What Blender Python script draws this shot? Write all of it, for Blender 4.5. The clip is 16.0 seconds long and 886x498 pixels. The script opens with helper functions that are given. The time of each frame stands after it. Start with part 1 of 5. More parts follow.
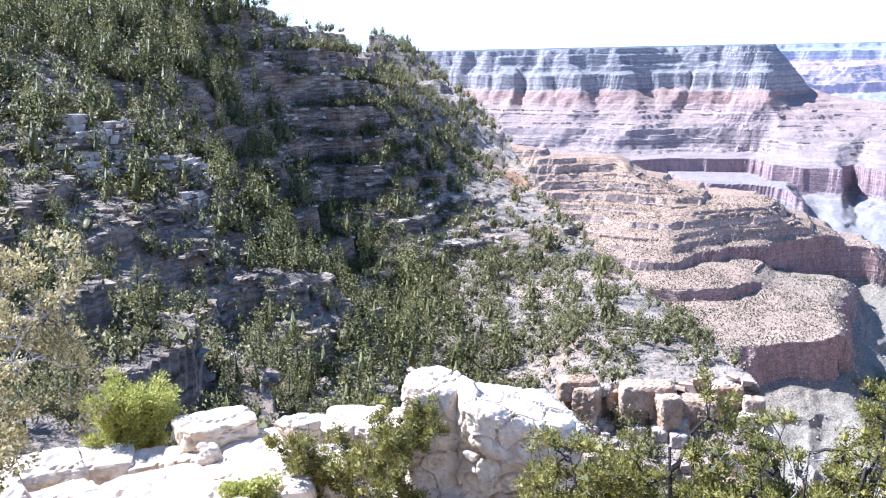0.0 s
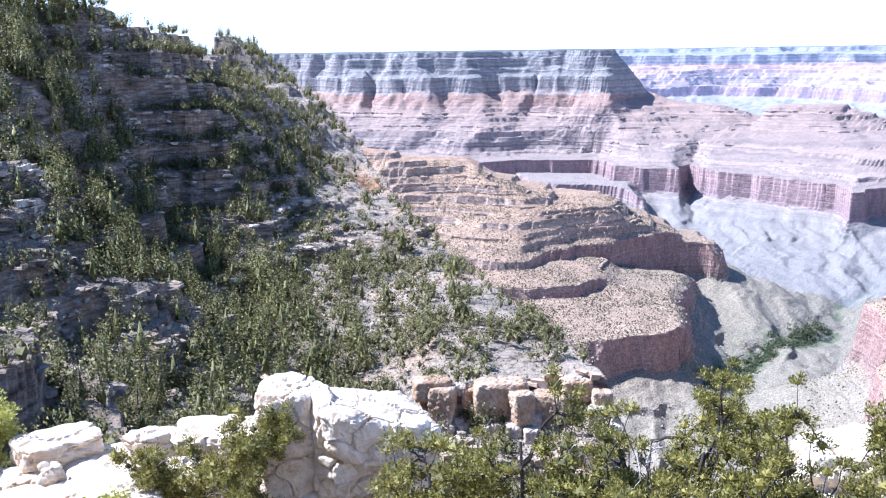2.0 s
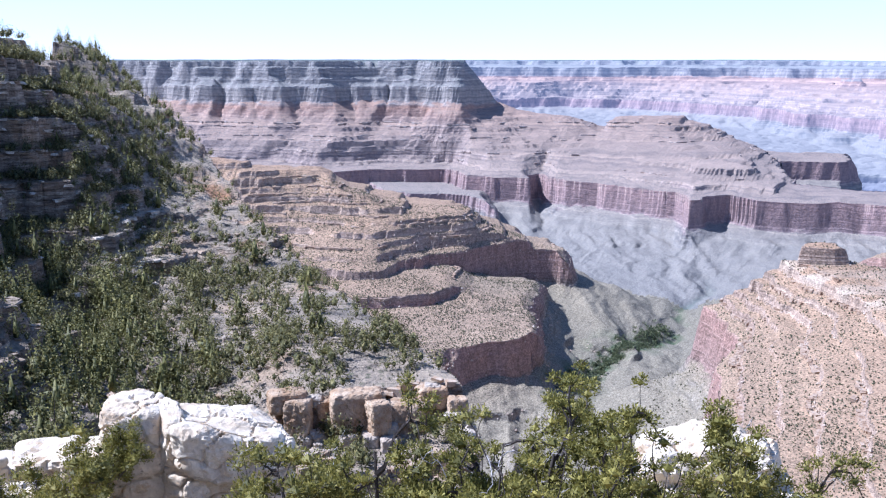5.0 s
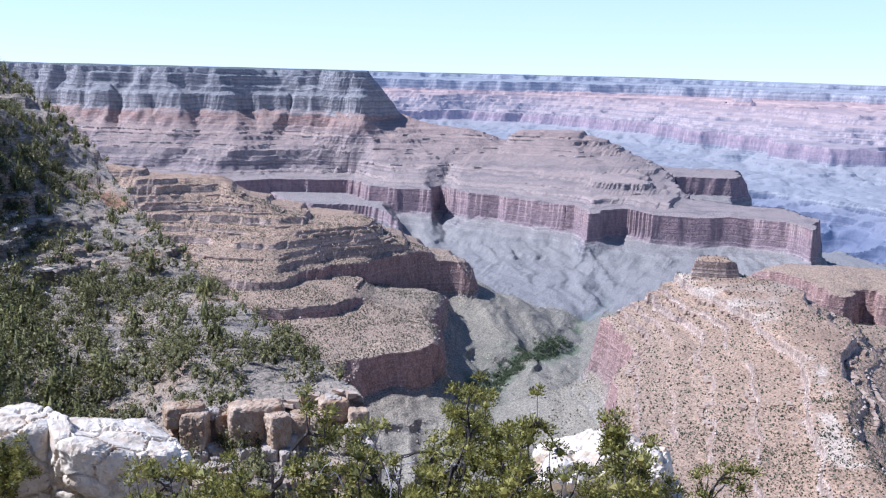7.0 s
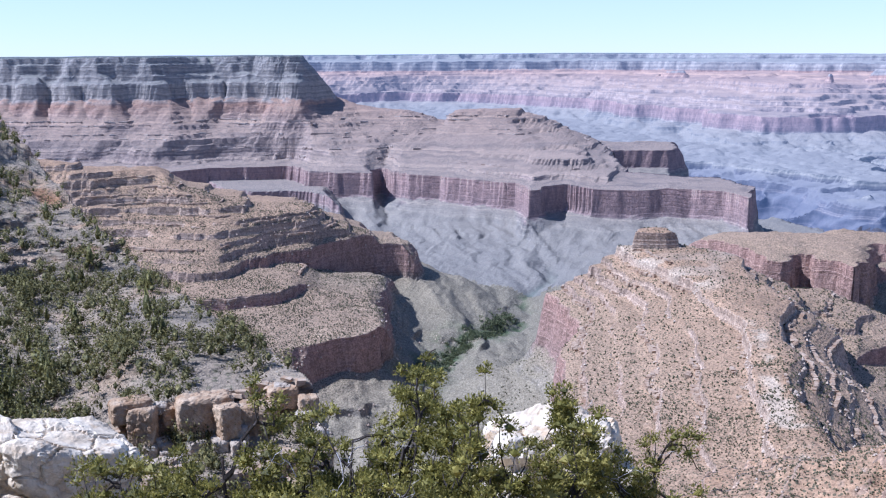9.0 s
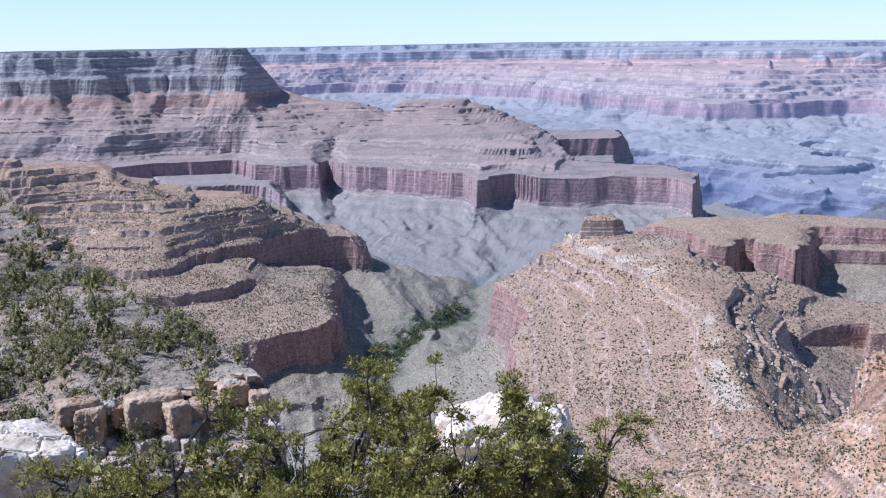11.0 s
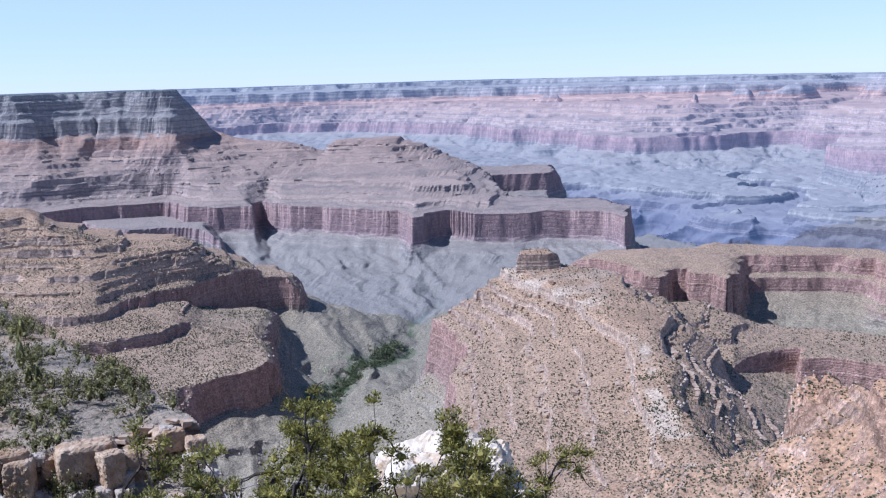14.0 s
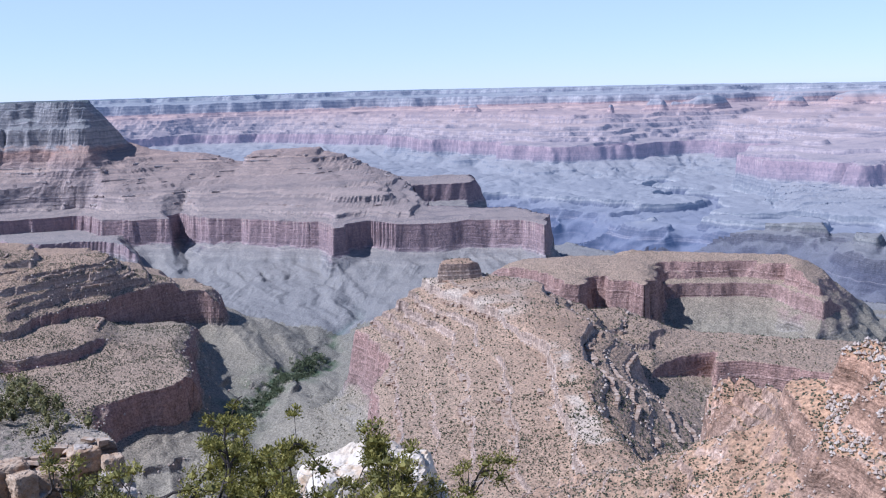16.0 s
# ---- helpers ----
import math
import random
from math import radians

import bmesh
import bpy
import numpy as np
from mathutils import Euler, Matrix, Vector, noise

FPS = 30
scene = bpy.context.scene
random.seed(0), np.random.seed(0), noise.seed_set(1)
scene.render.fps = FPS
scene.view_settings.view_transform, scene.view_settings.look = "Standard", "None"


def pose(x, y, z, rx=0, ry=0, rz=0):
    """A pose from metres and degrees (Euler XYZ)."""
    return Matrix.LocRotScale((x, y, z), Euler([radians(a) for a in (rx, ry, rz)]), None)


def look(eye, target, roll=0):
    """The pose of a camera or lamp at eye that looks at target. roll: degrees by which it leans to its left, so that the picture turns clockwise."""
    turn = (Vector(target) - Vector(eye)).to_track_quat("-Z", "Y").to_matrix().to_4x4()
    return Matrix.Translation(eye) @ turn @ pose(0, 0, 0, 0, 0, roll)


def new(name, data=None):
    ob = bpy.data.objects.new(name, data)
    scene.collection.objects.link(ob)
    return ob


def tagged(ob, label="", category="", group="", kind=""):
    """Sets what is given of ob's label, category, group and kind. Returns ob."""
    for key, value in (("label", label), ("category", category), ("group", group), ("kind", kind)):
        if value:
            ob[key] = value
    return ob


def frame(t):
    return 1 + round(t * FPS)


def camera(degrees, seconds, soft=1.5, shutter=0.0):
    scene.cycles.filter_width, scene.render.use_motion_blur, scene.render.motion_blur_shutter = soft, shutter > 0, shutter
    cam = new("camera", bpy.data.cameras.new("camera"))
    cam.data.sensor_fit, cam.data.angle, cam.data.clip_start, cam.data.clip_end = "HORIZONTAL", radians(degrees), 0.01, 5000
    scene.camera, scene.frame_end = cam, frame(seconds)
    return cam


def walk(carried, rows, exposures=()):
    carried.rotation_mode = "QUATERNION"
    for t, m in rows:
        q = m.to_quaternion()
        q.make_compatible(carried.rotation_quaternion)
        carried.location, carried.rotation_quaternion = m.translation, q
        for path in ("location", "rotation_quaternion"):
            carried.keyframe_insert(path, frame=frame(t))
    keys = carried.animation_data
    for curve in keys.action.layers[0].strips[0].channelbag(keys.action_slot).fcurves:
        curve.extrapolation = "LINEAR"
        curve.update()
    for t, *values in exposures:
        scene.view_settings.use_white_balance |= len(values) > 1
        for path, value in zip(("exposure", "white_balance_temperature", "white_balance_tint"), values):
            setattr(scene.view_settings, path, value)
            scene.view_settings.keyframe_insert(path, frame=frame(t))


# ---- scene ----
cam = camera(47.5, 16.0, soft=1.2)
# seconds, bearing (clockwise from +y), pitch, roll, all in degrees; the eye swings a little with the turn
PATH = [
    (0, -16.93, -11.12, -1.17), (0.5, -14.51, -11.31, -0.83), (1, -13.38, -11.36, -1.43), (1.5, -11.10, -11.35, -0.59),
    (2, -8.42, -11.09, -0.80), (2.5, -6.43, -10.89, -0.41), (3, -5.72, -10.76, -0.67), (3.5, -5.16, -10.49, -0.71),
    (4, -4.34, -10.25, -0.94), (4.5, -1.94, -10.37, -0.56), (5, 0.00, -10.61, 0.00), (5.2, 0.80, -10.67, 0.26),
    (7.5, 6.50, -9.83, 0.87), (8, 6.88, -10.15, -0.51), (8.5, 8.10, -10.60, -0.65), (9, 8.92, -10.93, -0.44),
    (9.5, 9.50, -11.34, -0.44), (10, 10.55, -11.75, -0.71), (12.5, 12.84, -10.51, -1.55), (13, 13.39, -10.25, -1.78),
    (13.5, 14.12, -9.96, -1.58), (14, 15.59, -9.46, -1.83), (14.5, 17.21, -9.02, -1.67), (15, 18.62, -9.09, -1.62),
    (15.5, 19.32, -9.08, -1.87), (16, 20.14, -9.02, -1.83)]


def heading(bearing, pitch):
    b, p = radians(bearing), radians(pitch)
    return Vector((math.sin(b) * math.cos(p), math.cos(b) * math.cos(p), math.sin(p)))


def eye(b):
    return Vector((0.0038 * b, 0.0, 0.0))


walk(cam, [(t, look(eye(b), eye(b) + 10 * heading(b, p), r)) for t, b, p, r in PATH],
     exposures=[(t, e, k, 18) for t, e, k in ((0, 1.66, 5000), (1.5, 1.56, 5000), (3.5, 1.24, 5000), (5, 0.95, 5000), (9, 0.58, 5000), (12.5, 0.49, 5000), (16, 0.39, 5000))])

# ---- light ----
SUN_BEARING, SUN_HEIGHT = -84.0, 49.0
world = bpy.data.worlds.new("sky")
scene.world = world
world.use_nodes = True
wn = world.node_tree
sky = wn.nodes.new("ShaderNodeTexSky")
sky.sky_type, sky.sun_disc = "NISHITA", False
sky.sun_elevation, sky.sun_rotation = radians(SUN_HEIGHT), radians(SUN_BEARING)
sky.altitude, sky.air_density, sky.dust_density, sky.ozone_density = 2100, 1.0, 0.2, 4.0
veil = wn.nodes.new("ShaderNodeMix")
veil.data_type = "RGBA"
veil.inputs[0].default_value, veil.inputs[7].default_value = 0.6, (4.95, 5.2, 6.3, 1)
wn.links.new(sky.outputs[0], veil.inputs[6])
# the pale band of air over the horizon thins out towards the zenith
way, axes, thin = wn.nodes.new("ShaderNodeTexCoord"), wn.nodes.new("ShaderNodeSeparateXYZ"), wn.nodes.new("ShaderNodeMapRange")
wn.links.new(way.outputs["Generated"], axes.inputs[0])
wn.links.new(axes.outputs["Z"], thin.inputs[0])
for slot, value in ((1, 0.1), (2, 0.28), (3, 0.6), (4, 0.0)):
    thin.inputs[slot].default_value = value
wn.links.new(thin.outputs[0], veil.inputs[0])
wn.links.new(veil.outputs[2], wn.nodes["Background"].inputs[0])
wn.nodes["Background"].inputs[1].default_value = 0.109
sun = new("sun", bpy.data.lights.new("sun", "SUN"))
sun.data.energy, sun.data.angle, sun.data.color = 5.0, radians(0.53), (1.0, 0.955, 0.89)
sun.matrix_world = look((0, 0, 0), -heading(SUN_BEARING, SUN_HEIGHT))


# ---- noise for the land ----
def hash2(ix, iy, seed):
    h = (ix.astype(np.int64) * 374761393 + iy.astype(np.int64) * 668265263 + seed * 144665) & 0xFFFFFFFF
    h = ((h ^ (h >> 13)) * 1274126177) & 0xFFFFFFFF
    return ((h ^ (h >> 16)) & 0xFFFF) / 65535.0


def vnoise(x, y, seed=0):
    """Smooth value noise, -1 to 1."""
    ix, iy = np.floor(x), np.floor(y)
    fx, fy = x - ix, y - iy
    ux, uy = fx * fx * fx * (fx * (fx * 6 - 15) + 10), fy * fy * fy * (fy * (fy * 6 - 15) + 10)
    a, b = hash2(ix, iy, seed), hash2(ix + 1, iy, seed)
    c, d = hash2(ix, iy + 1, seed), hash2(ix + 1, iy + 1, seed)
    return 2 * ((a + (b - a) * ux) * (1 - uy) + (c + (d - c) * ux) * uy) - 1


def fbm(x, y, size, octaves, seed=0, gain=0.5):
    """Fractal noise whose largest features are about that size."""
    out, amp = 0, 1.0
    c, s = math.cos(0.6), math.sin(0.6)
    x, y = x / size, y / size
    for k in range(octaves):
        out = out + amp * vnoise(x, y, seed + 17 * k)
        x, y, amp = 2.03 * (c * x - s * y), 2.03 * (s * x + c * y), amp * gain
    return out


def step(a, b, v):
    u = np.clip((v - a) / (b - a), 0, 1)
    return u * u * (3 - 2 * u)


def mesh_from(name, verts, faces, smooth=False):
    """A mesh from numpy arrays; faces all with the same number of corners."""
    me = bpy.data.meshes.new(name)
    verts, faces = np.asarray(verts, np.float32), np.asarray(faces, np.int32)
    n = faces.shape[1]
    me.vertices.add(len(verts))
    me.vertices.foreach_set("co", verts.ravel())
    me.loops.add(faces.size)
    me.loops.foreach_set("vertex_index", faces.ravel())
    me.polygons.add(len(faces))
    me.polygons.foreach_set("loop_start", np.arange(0, faces.size, n, dtype=np.int32))
    me.polygons.foreach_set("use_smooth", np.full(len(faces), smooth))
    me.update(calc_edges=True)
    return me


def add_layer(me, name, values):
    at = me.attributes.new(name, "FLOAT", "POINT")
    at.data.foreach_set("value", np.asarray(values, np.float32))


def part(name, data, material, parent=None, label=""):
    """A mesh, or a bmesh, as one object under a thing."""
    if isinstance(data, bmesh.types.BMesh):
        me = bpy.data.meshes.new(name)
        data.to_mesh(me)
        data.free()
        data = me
    if material and not data.materials:
        data.materials.append(material)
    ob = new(name, data)
    ob.parent = parent
    return tagged(ob, label)


# ---- materials ----
class Nodes:
    """A short way to write node materials."""

    def __init__(self, name, roughness=0.9):
        self.mat = bpy.data.materials.new(name)
        self.mat.use_nodes = True
        self.tree = self.mat.node_tree
        self.bsdf = self.tree.nodes["Principled BSDF"]
        self.bsdf.inputs["Roughness"].default_value = roughness
        self.bsdf.inputs["Specular IOR Level"].default_value = 0.25

    def node(self, kind, **values):
        n = self.tree.nodes.new(kind)
        for key, value in values.items():
            n.inputs[key.replace("_", " ")].default_value = value
        return n

    def link(self, a, b):
        self.tree.links.new(a, b)

    def place(self):
        return self.node("ShaderNodeTexCoord").outputs["Object"]

    def scaled(self, vector, scale):
        n = self.node("ShaderNodeMapping")
        n.inputs["Scale"].default_value = scale
        self.link(vector, n.inputs["Vector"])
        return n.outputs[0]

    def noise(self, vector, scale, detail=4, rough=0.55):
        n = self.node("ShaderNodeTexNoise", Scale=scale, Detail=detail, Roughness=rough)
        self.link(vector, n.inputs["Vector"])
        return n.outputs["Fac"]

    def cells(self, vector, scale, feature="F1"):
        n = self.node("ShaderNodeTexVoronoi", Scale=scale)
        n.feature = feature
        self.link(vector, n.inputs["Vector"])
        return n.outputs["Distance"]

    def layer(self, name):
        n = self.node("ShaderNodeAttribute")
        n.attribute_name = name
        return n.outputs["Fac"]

    def ramp(self, fac, stops, kind="LINEAR"):
        n = self.node("ShaderNodeValToRGB")
        n.color_ramp.interpolation = kind
        e = n.color_ramp.elements
        while len(e) < len(stops):
            e.new(0.5)
        for el, (p, c) in zip(e, stops):
            el.position, el.color = p, (*c, 1) if not isinstance(c, (int, float)) else (c, c, c, 1)
        self.link(fac, n.inputs[0])
        return n.outputs[0]

    def calc(self, op, a, b=0.0, c=None):
        n = self.node("ShaderNodeMath")
        n.operation = op
        for i, v in enumerate((a, b) if c is None else (a, b, c)):
            if isinstance(v, (int, float)):
                n.inputs[i].default_value = v
            else:
                self.link(v, n.inputs[i])
        return n.outputs[0]

    def mix(self, fac, a, b, kind="MIX"):
        n = self.node("ShaderNodeMix")
        n.data_type, n.blend_type = "RGBA", kind
        for i, v in ((0, fac), (6, a), (7, b)):
            if isinstance(v, (int, float)):
                n.inputs[i].default_value = v
            elif isinstance(v, tuple):
                n.inputs[i].default_value = (*v, 1)
            else:
                self.link(v, n.inputs[i])
        return n.outputs[2]

    def color(self, c):
        self.link(c, self.bsdf.inputs["Base Color"])

    def bump(self, height, strength, distance):
        n = self.node("ShaderNodeBump", Strength=strength, Distance=distance)
        self.link(height, n.inputs["Height"])
        self.link(n.outputs[0], self.bsdf.inputs["Normal"])


def strata_material(name, haze_tint=0.0, haze_glow=0.0, banded=0.22, thick=9.0, dots=0.28, speckle=0.8, relief=0.6, rust=1.0):
    """Rock of the canyon: its colour goes by the bed (height below the rim), slopes carry scree and scrub."""
    m = Nodes(name, 0.95)
    p = m.place()
    bed, steep, spot = m.layer("bed"), m.layer("steep"), m.layer("spot")
    fac = m.calc("DIVIDE", bed, -1400.0)
    rock = m.ramp(fac, [(0.0, (0.33, 0.29, 0.235)), (0.065, (0.29, 0.25, 0.20)), (0.11, (0.33, 0.285, 0.225)), (0.175, (0.36, 0.30, 0.235)),
                        (0.19, (0.40, 0.225, 0.13)), (0.25, (0.37, 0.255, 0.18)), (0.33, (0.39, 0.285, 0.205)), (0.40, (0.35, 0.25, 0.185)),
                        (0.41, (0.35, 0.215, 0.165)), (0.49, (0.31, 0.205, 0.165)), (0.51, (0.27, 0.23, 0.175)), (0.595, (0.235, 0.21, 0.155)),
                        (0.615, (0.15, 0.125, 0.105)), (0.68, (0.10, 0.085, 0.085)), (1.0, (0.08, 0.07, 0.075))])
    fine = m.node("ShaderNodeCombineXYZ")
    m.link(m.calc("DIVIDE", bed, thick), fine.inputs[2])
    bands = m.noise(fine.outputs[0], 1.0, 3, 0.7)
    rock = m.mix(m.ramp(bands, [(0.56, 0.0), (0.64, 0.25)]), rock, (0.50, 0.42, 0.33))
    red = m.ramp(fac, [(0.395, 0.85), (0.415, 0.35), (0.485, 0.35), (0.5, 0.85)])
    rock = m.mix(red, rock, m.ramp(bands, [(0.34, 0.42), (0.5, 0.92), (0.66, 1.35)]), "MULTIPLY")
    varnish = m.noise(m.scaled(p, (1, 1, 0.45)), 0.09, 6, 0.7)
    rock = m.mix(0.7, rock, m.ramp(varnish, [(0.35, 0.6), (0.5, 1.0), (0.65, 1.3)]), "MULTIPLY")
    scree = m.ramp(fac, [(0.0, (0.06, 0.075, 0.04)), (0.004, (0.07, 0.085, 0.045)), (0.012, (0.25, 0.235, 0.17)), (0.13, (0.27, 0.235, 0.18)), (0.17, (0.39, 0.215, 0.11)),
                         (0.25, (0.385, 0.24, 0.14)), (0.33, (0.355, 0.235, 0.145)), (0.42, (0.33, 0.23, 0.148)),
                         (0.52, (0.25, 0.21, 0.145)), (0.6, (0.222, 0.194, 0.14)), (0.625, (0.17, 0.15, 0.125)), (0.68, (0.11, 0.10, 0.10)), (1.0, (0.09, 0.08, 0.085))])
    if rust < 1:
        scree = m.mix(1 - rust, scree, (0.27, 0.225, 0.17))
    patchy = m.ramp(m.noise(p, 0.012, 4, 0.65), [(0.38, 0.4), (0.6, 1.0)])
    scree = m.mix(m.calc("MULTIPLY", m.calc("MULTIPLY", banded, patchy), m.ramp(fac, [(0.46, 1.0), (0.56, 0.25)])), scree,
                  m.ramp(bands, [(0.34, 0.5), (0.47, 0.85), (0.56, 1.05), (0.66, 1.42)]), "MULTIPLY")
    col = m.mix(m.ramp(steep, [(0.35, 0.0), (0.65, 1.0)]), scree, rock)
    col = m.mix(0.1 + 0.28 * speckle, col, m.ramp(m.noise(p, 0.02, 7, 0.7), [(0.3, 0.65), (0.7, 1.25)]), "MULTIPLY")
    scrub = m.ramp(m.cells(p, dots), [(0.0, 1.0), (0.28, 1.0), (0.38, 0.0)])
    scrub = m.calc("MULTIPLY", scrub, m.ramp(steep, [(0.45, 1.0), (0.65, 0.0)]))
    scrub = m.calc("MULTIPLY", scrub, m.ramp(m.noise(p, 0.01, 3), [(0.35, 0.45), (0.6, 0.95)]))
    scrub = m.calc("MULTIPLY", scrub, m.ramp(fac, [(0.48, 1.0), (0.53, 0.4)]))
    if dots:
        col = m.mix(scrub, col, (0.075, 0.075, 0.045))
    col = m.mix(m.ramp(spot, [(0.0, 0.0), (1.0, 1.0)]), col, (0.075, 0.10, 0.05))
    col = m.mix(m.calc("MULTIPLY", m.calc("MAXIMUM", m.calc("MULTIPLY", spot, -1.0), 0.0), 0.6), col, (0.52, 0.43, 0.32))
    # the blue haze of distance is mixed into the rock's colour
    if haze_tint:
        col = m.mix(haze_tint, col, (0.13, 0.20, 0.34))
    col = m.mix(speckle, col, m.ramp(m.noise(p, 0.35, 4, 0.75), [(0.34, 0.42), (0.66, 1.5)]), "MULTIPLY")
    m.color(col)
    # haze brightness is added as a bluish emission, though rock gives no light
    if haze_glow:
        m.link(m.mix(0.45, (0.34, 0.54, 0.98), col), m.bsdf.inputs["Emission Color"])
        m.bsdf.inputs["Emission Strength"].default_value = haze_glow
    m.bump(m.calc("ADD", m.noise(p, 0.05, 6, 0.7), m.calc("MULTIPLY", bands, m.ramp(fac, [(0.48, 0.7), (0.52, 0.0)]))), relief, 12.0)
    return m.mat


NEAR_ROCK = strata_material("canyon_rock", 0.0, 0.0, 0.65, 8.0, 0.3)
# mesa and far rock carry painted haze; the far rock also glows with it
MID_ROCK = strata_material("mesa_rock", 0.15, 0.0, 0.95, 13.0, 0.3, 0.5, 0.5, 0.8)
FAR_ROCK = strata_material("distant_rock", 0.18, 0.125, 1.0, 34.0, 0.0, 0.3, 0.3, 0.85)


# ---- the canyon ----
def plan(bearing, distance):
    b = np.radians(bearing)
    return np.stack([np.sin(b) * distance, np.cos(b) * distance], -1)


def along(px, py, line):
    """The distance to a line in plan, and where on the line the nearest place lies."""
    best, where = np.full(px.shape, 1e9), np.zeros(px.shape)
    pts = plan(np.array([q[0] for q in line], float), np.array([q[1] for q in line], float))
    for k in range(len(pts) - 1):
        a, d = pts[k], pts[k + 1] - pts[k]
        u = np.clip(((px - a[0]) * d[0] + (py - a[1]) * d[1]) / (d @ d), 0, 1)
        dist = np.hypot(px - a[0] - u * d[0], py - a[1] - u * d[1])
        near = dist < best
        best, where = np.where(near, dist, best), np.where(near, k + u, where)
    return best, where


def section(s, stations, beds, v):
    """A landform from its beds: for each bed its height and, at the stations, how far out it crops out; v grows uphill."""
    z, last = beds[0][0], None
    for k, (h, outs) in enumerate(beds):
        o = np.interp(s, stations, outs)
        if last is not None:
            o = np.maximum(o, last + least)
            z = z + (h - beds[k - 1][0]) * np.clip((v - last) / (o - last), 0, 1)
        last, least = o, 4.0 if outs[0] > 100 else 0.1
    return z


def crest(b, stations, tops):
    """The height at which a landform's top is cut off, falling away past its ends."""
    return np.interp(b, stations, tops) - 400 * np.maximum(stations[0] - b, 0) - 400 * np.maximum(b - stations[-1], 0)


def more(outs, d):
    return [o + d for o in outs]


# the walls of the canyon, as bearings and the distances at which the beds crop out
MESA_B = [-36, -24, -18, -14, -12, -9, -6.3, -3.8, -1.8, 0.2, 1.4, 2.7, 4.9, 5.7, 6.7, 8.6, 10.3, 13.2, 14.2, 16, 17.6, 19.6, 23, 24.7, 26, 28]
MESA_RED = [5900, 5800, 5700, 5600, 5550, 5430, 5250, 5390, 5330, 5350, 5130, 5030, 4960, 5170, 4850, 4740, 4660, 4480, 4280, 4430, 4380, 4375, 4355, 4297, 4150, 5600]
MESA_MID = [6300, 6250, 6150, 5900, 5850, 5700, 5560, 5650, 5620, 5520, 5450, 5450, 5530, 5560, 5640, 5700, 5640, 5620, 5700, 5850, 6100, 6400, 6800, 6900, 7000, 7100]
MESA_UP = [6900, 6800, 6600, 6150, 6100, 5900, 5840, 5880, 5860, 5640, 5630, 5800, 6000, 6000, 5960, 6040, 5980, 5980, 6100, 6300, 6500, 6700, 7000, 7100, 7200, 7300]
MESA_RIM = [7200, 7000, 6800, 6300, 6200, 6030, 6000, 6000, 5960, 5760, 5770, 6150, 6600, 6700, 6800, 6900, 7000, 7000, 7000, 7100, 7200, 7300, 7400, 7500, 7600, 7700]
MESA_TOP_B = [0.65, 0.95, 1.3, 1.9, 2.6, 3.3, 4.1, 5.5, 6.4, 7.5, 8.9, 9.3, 9.6, 10.2, 13.5, 13.7, 14.8, 16.2, 17.6, 19, 24, 26.2, 27.5, 29]
MESA_TOP = [4, -6, -48, -110, -205, -262, -297, -325, -330, -360, -402, -398, -342, -327, -330, -356, -378, -455, -515, -560, -572, -590, -720, -820]
# each stretch of the mesa's upper wall swings out to the left and breaks back to the right: bearing, bearing, depth
MESA_BAYS = [(-20, -17.2, 150), (-17.2, -13.9, 130), (-13.9, -11.9, 190), (-11.9, -10.2, 90), (-10.2, -8.6, 110), (-8.6, -5.3, 150), (-5.3, -3.6, 90), (-3.6, -1.0, 170), (-1.0, 2.4, 120)]
SPUR_B = [-36, -20, -12, -10, -7, -5.8, -3.8, -1.9, -0.6, 1.4, 2.7, 4.6, 5.0, 6.3, 6.9, 7.3, 9, 12, 15]
SPUR_RED = [3000, 2950, 2900, 2850, 2720, 2685, 2714, 2819, 2905, 2960, 3060, 3225, 3235, 3225, 3200, 3200, 3150, 3100, 3100]
SPUR_MID = [3200, 3180, 3170, 3150, 3065, 3040, 2990, 3020, 3040, 3100, 3170, 3290, 3300, 3300, 3400, 3500, 3500, 3500, 3500]
SPUR_UP = [3500, 3450, 3300, 3250, 3400, 3300, 3300, 3320, 3320, 3330, 3340, 3360, 3400, 3400, 3500, 3600, 3600, 3600, 3600]
SPUR_TOP = [-150, -250, -325, -350, -358, -400, -440, -458, -466, -480, -532, -569, -600, -606, -640, -700, -735, -775, -815]
LOW_B = [-36, -20, -12, -6, -3.9, -1.9, 0.4, 1.7, 2.7, 5.0, 5.5, 5.9, 8, 11]
LOW_EDGE = [2200, 2200, 2180, 2150, 2150, 2180, 2230, 2266, 2290, 2350, 2380, 2400, 2400, 2400]
LOW_LEDGE = [2600, 2590, 2560, 2520, 2520, 2545, 2660, 2800, 2900, 3000, 3100, 3200, 3200, 3200]
LOW_FOOT = [2050, 2050, 2030, 2000, 2000, 2030, 2120, 2250, 2283, 2343, 2373, 2393, 2390, 2390]
LOW_TOP = [-585, -585, -585, -585, -585, -590, -600, -632, -640, -649, -664, -715, -765, -820]
TIER_B = [-5.2, -4.1, -2.2, 0.1, 1.7, 2.6, 3.2]
TIER_R = [5200, 5080, 4960, 4980, 4760, 4560, 4700]
RIDGE_R = [600, 900, 1075, 1215, 1350, 1560, 1770, 1900, 2005, 2040, 2130, 2285, 2345, 2420, 2520]
RIDGE_CREST = [41, 33.5, 30.4, 28.8, 27.9, 27.2, 26.3, 24.6, 23.4, 22.5, 21.5, 19.9, 19.2, 18.4, 17.5]
RIDGE_EDGE = [47, 37, 32.6, 30.6, 29.2, 28.9, 27.8, 28.4, 26.9, 26.4, 26.2, 25.4, 24.2, 22.9, 21.5]
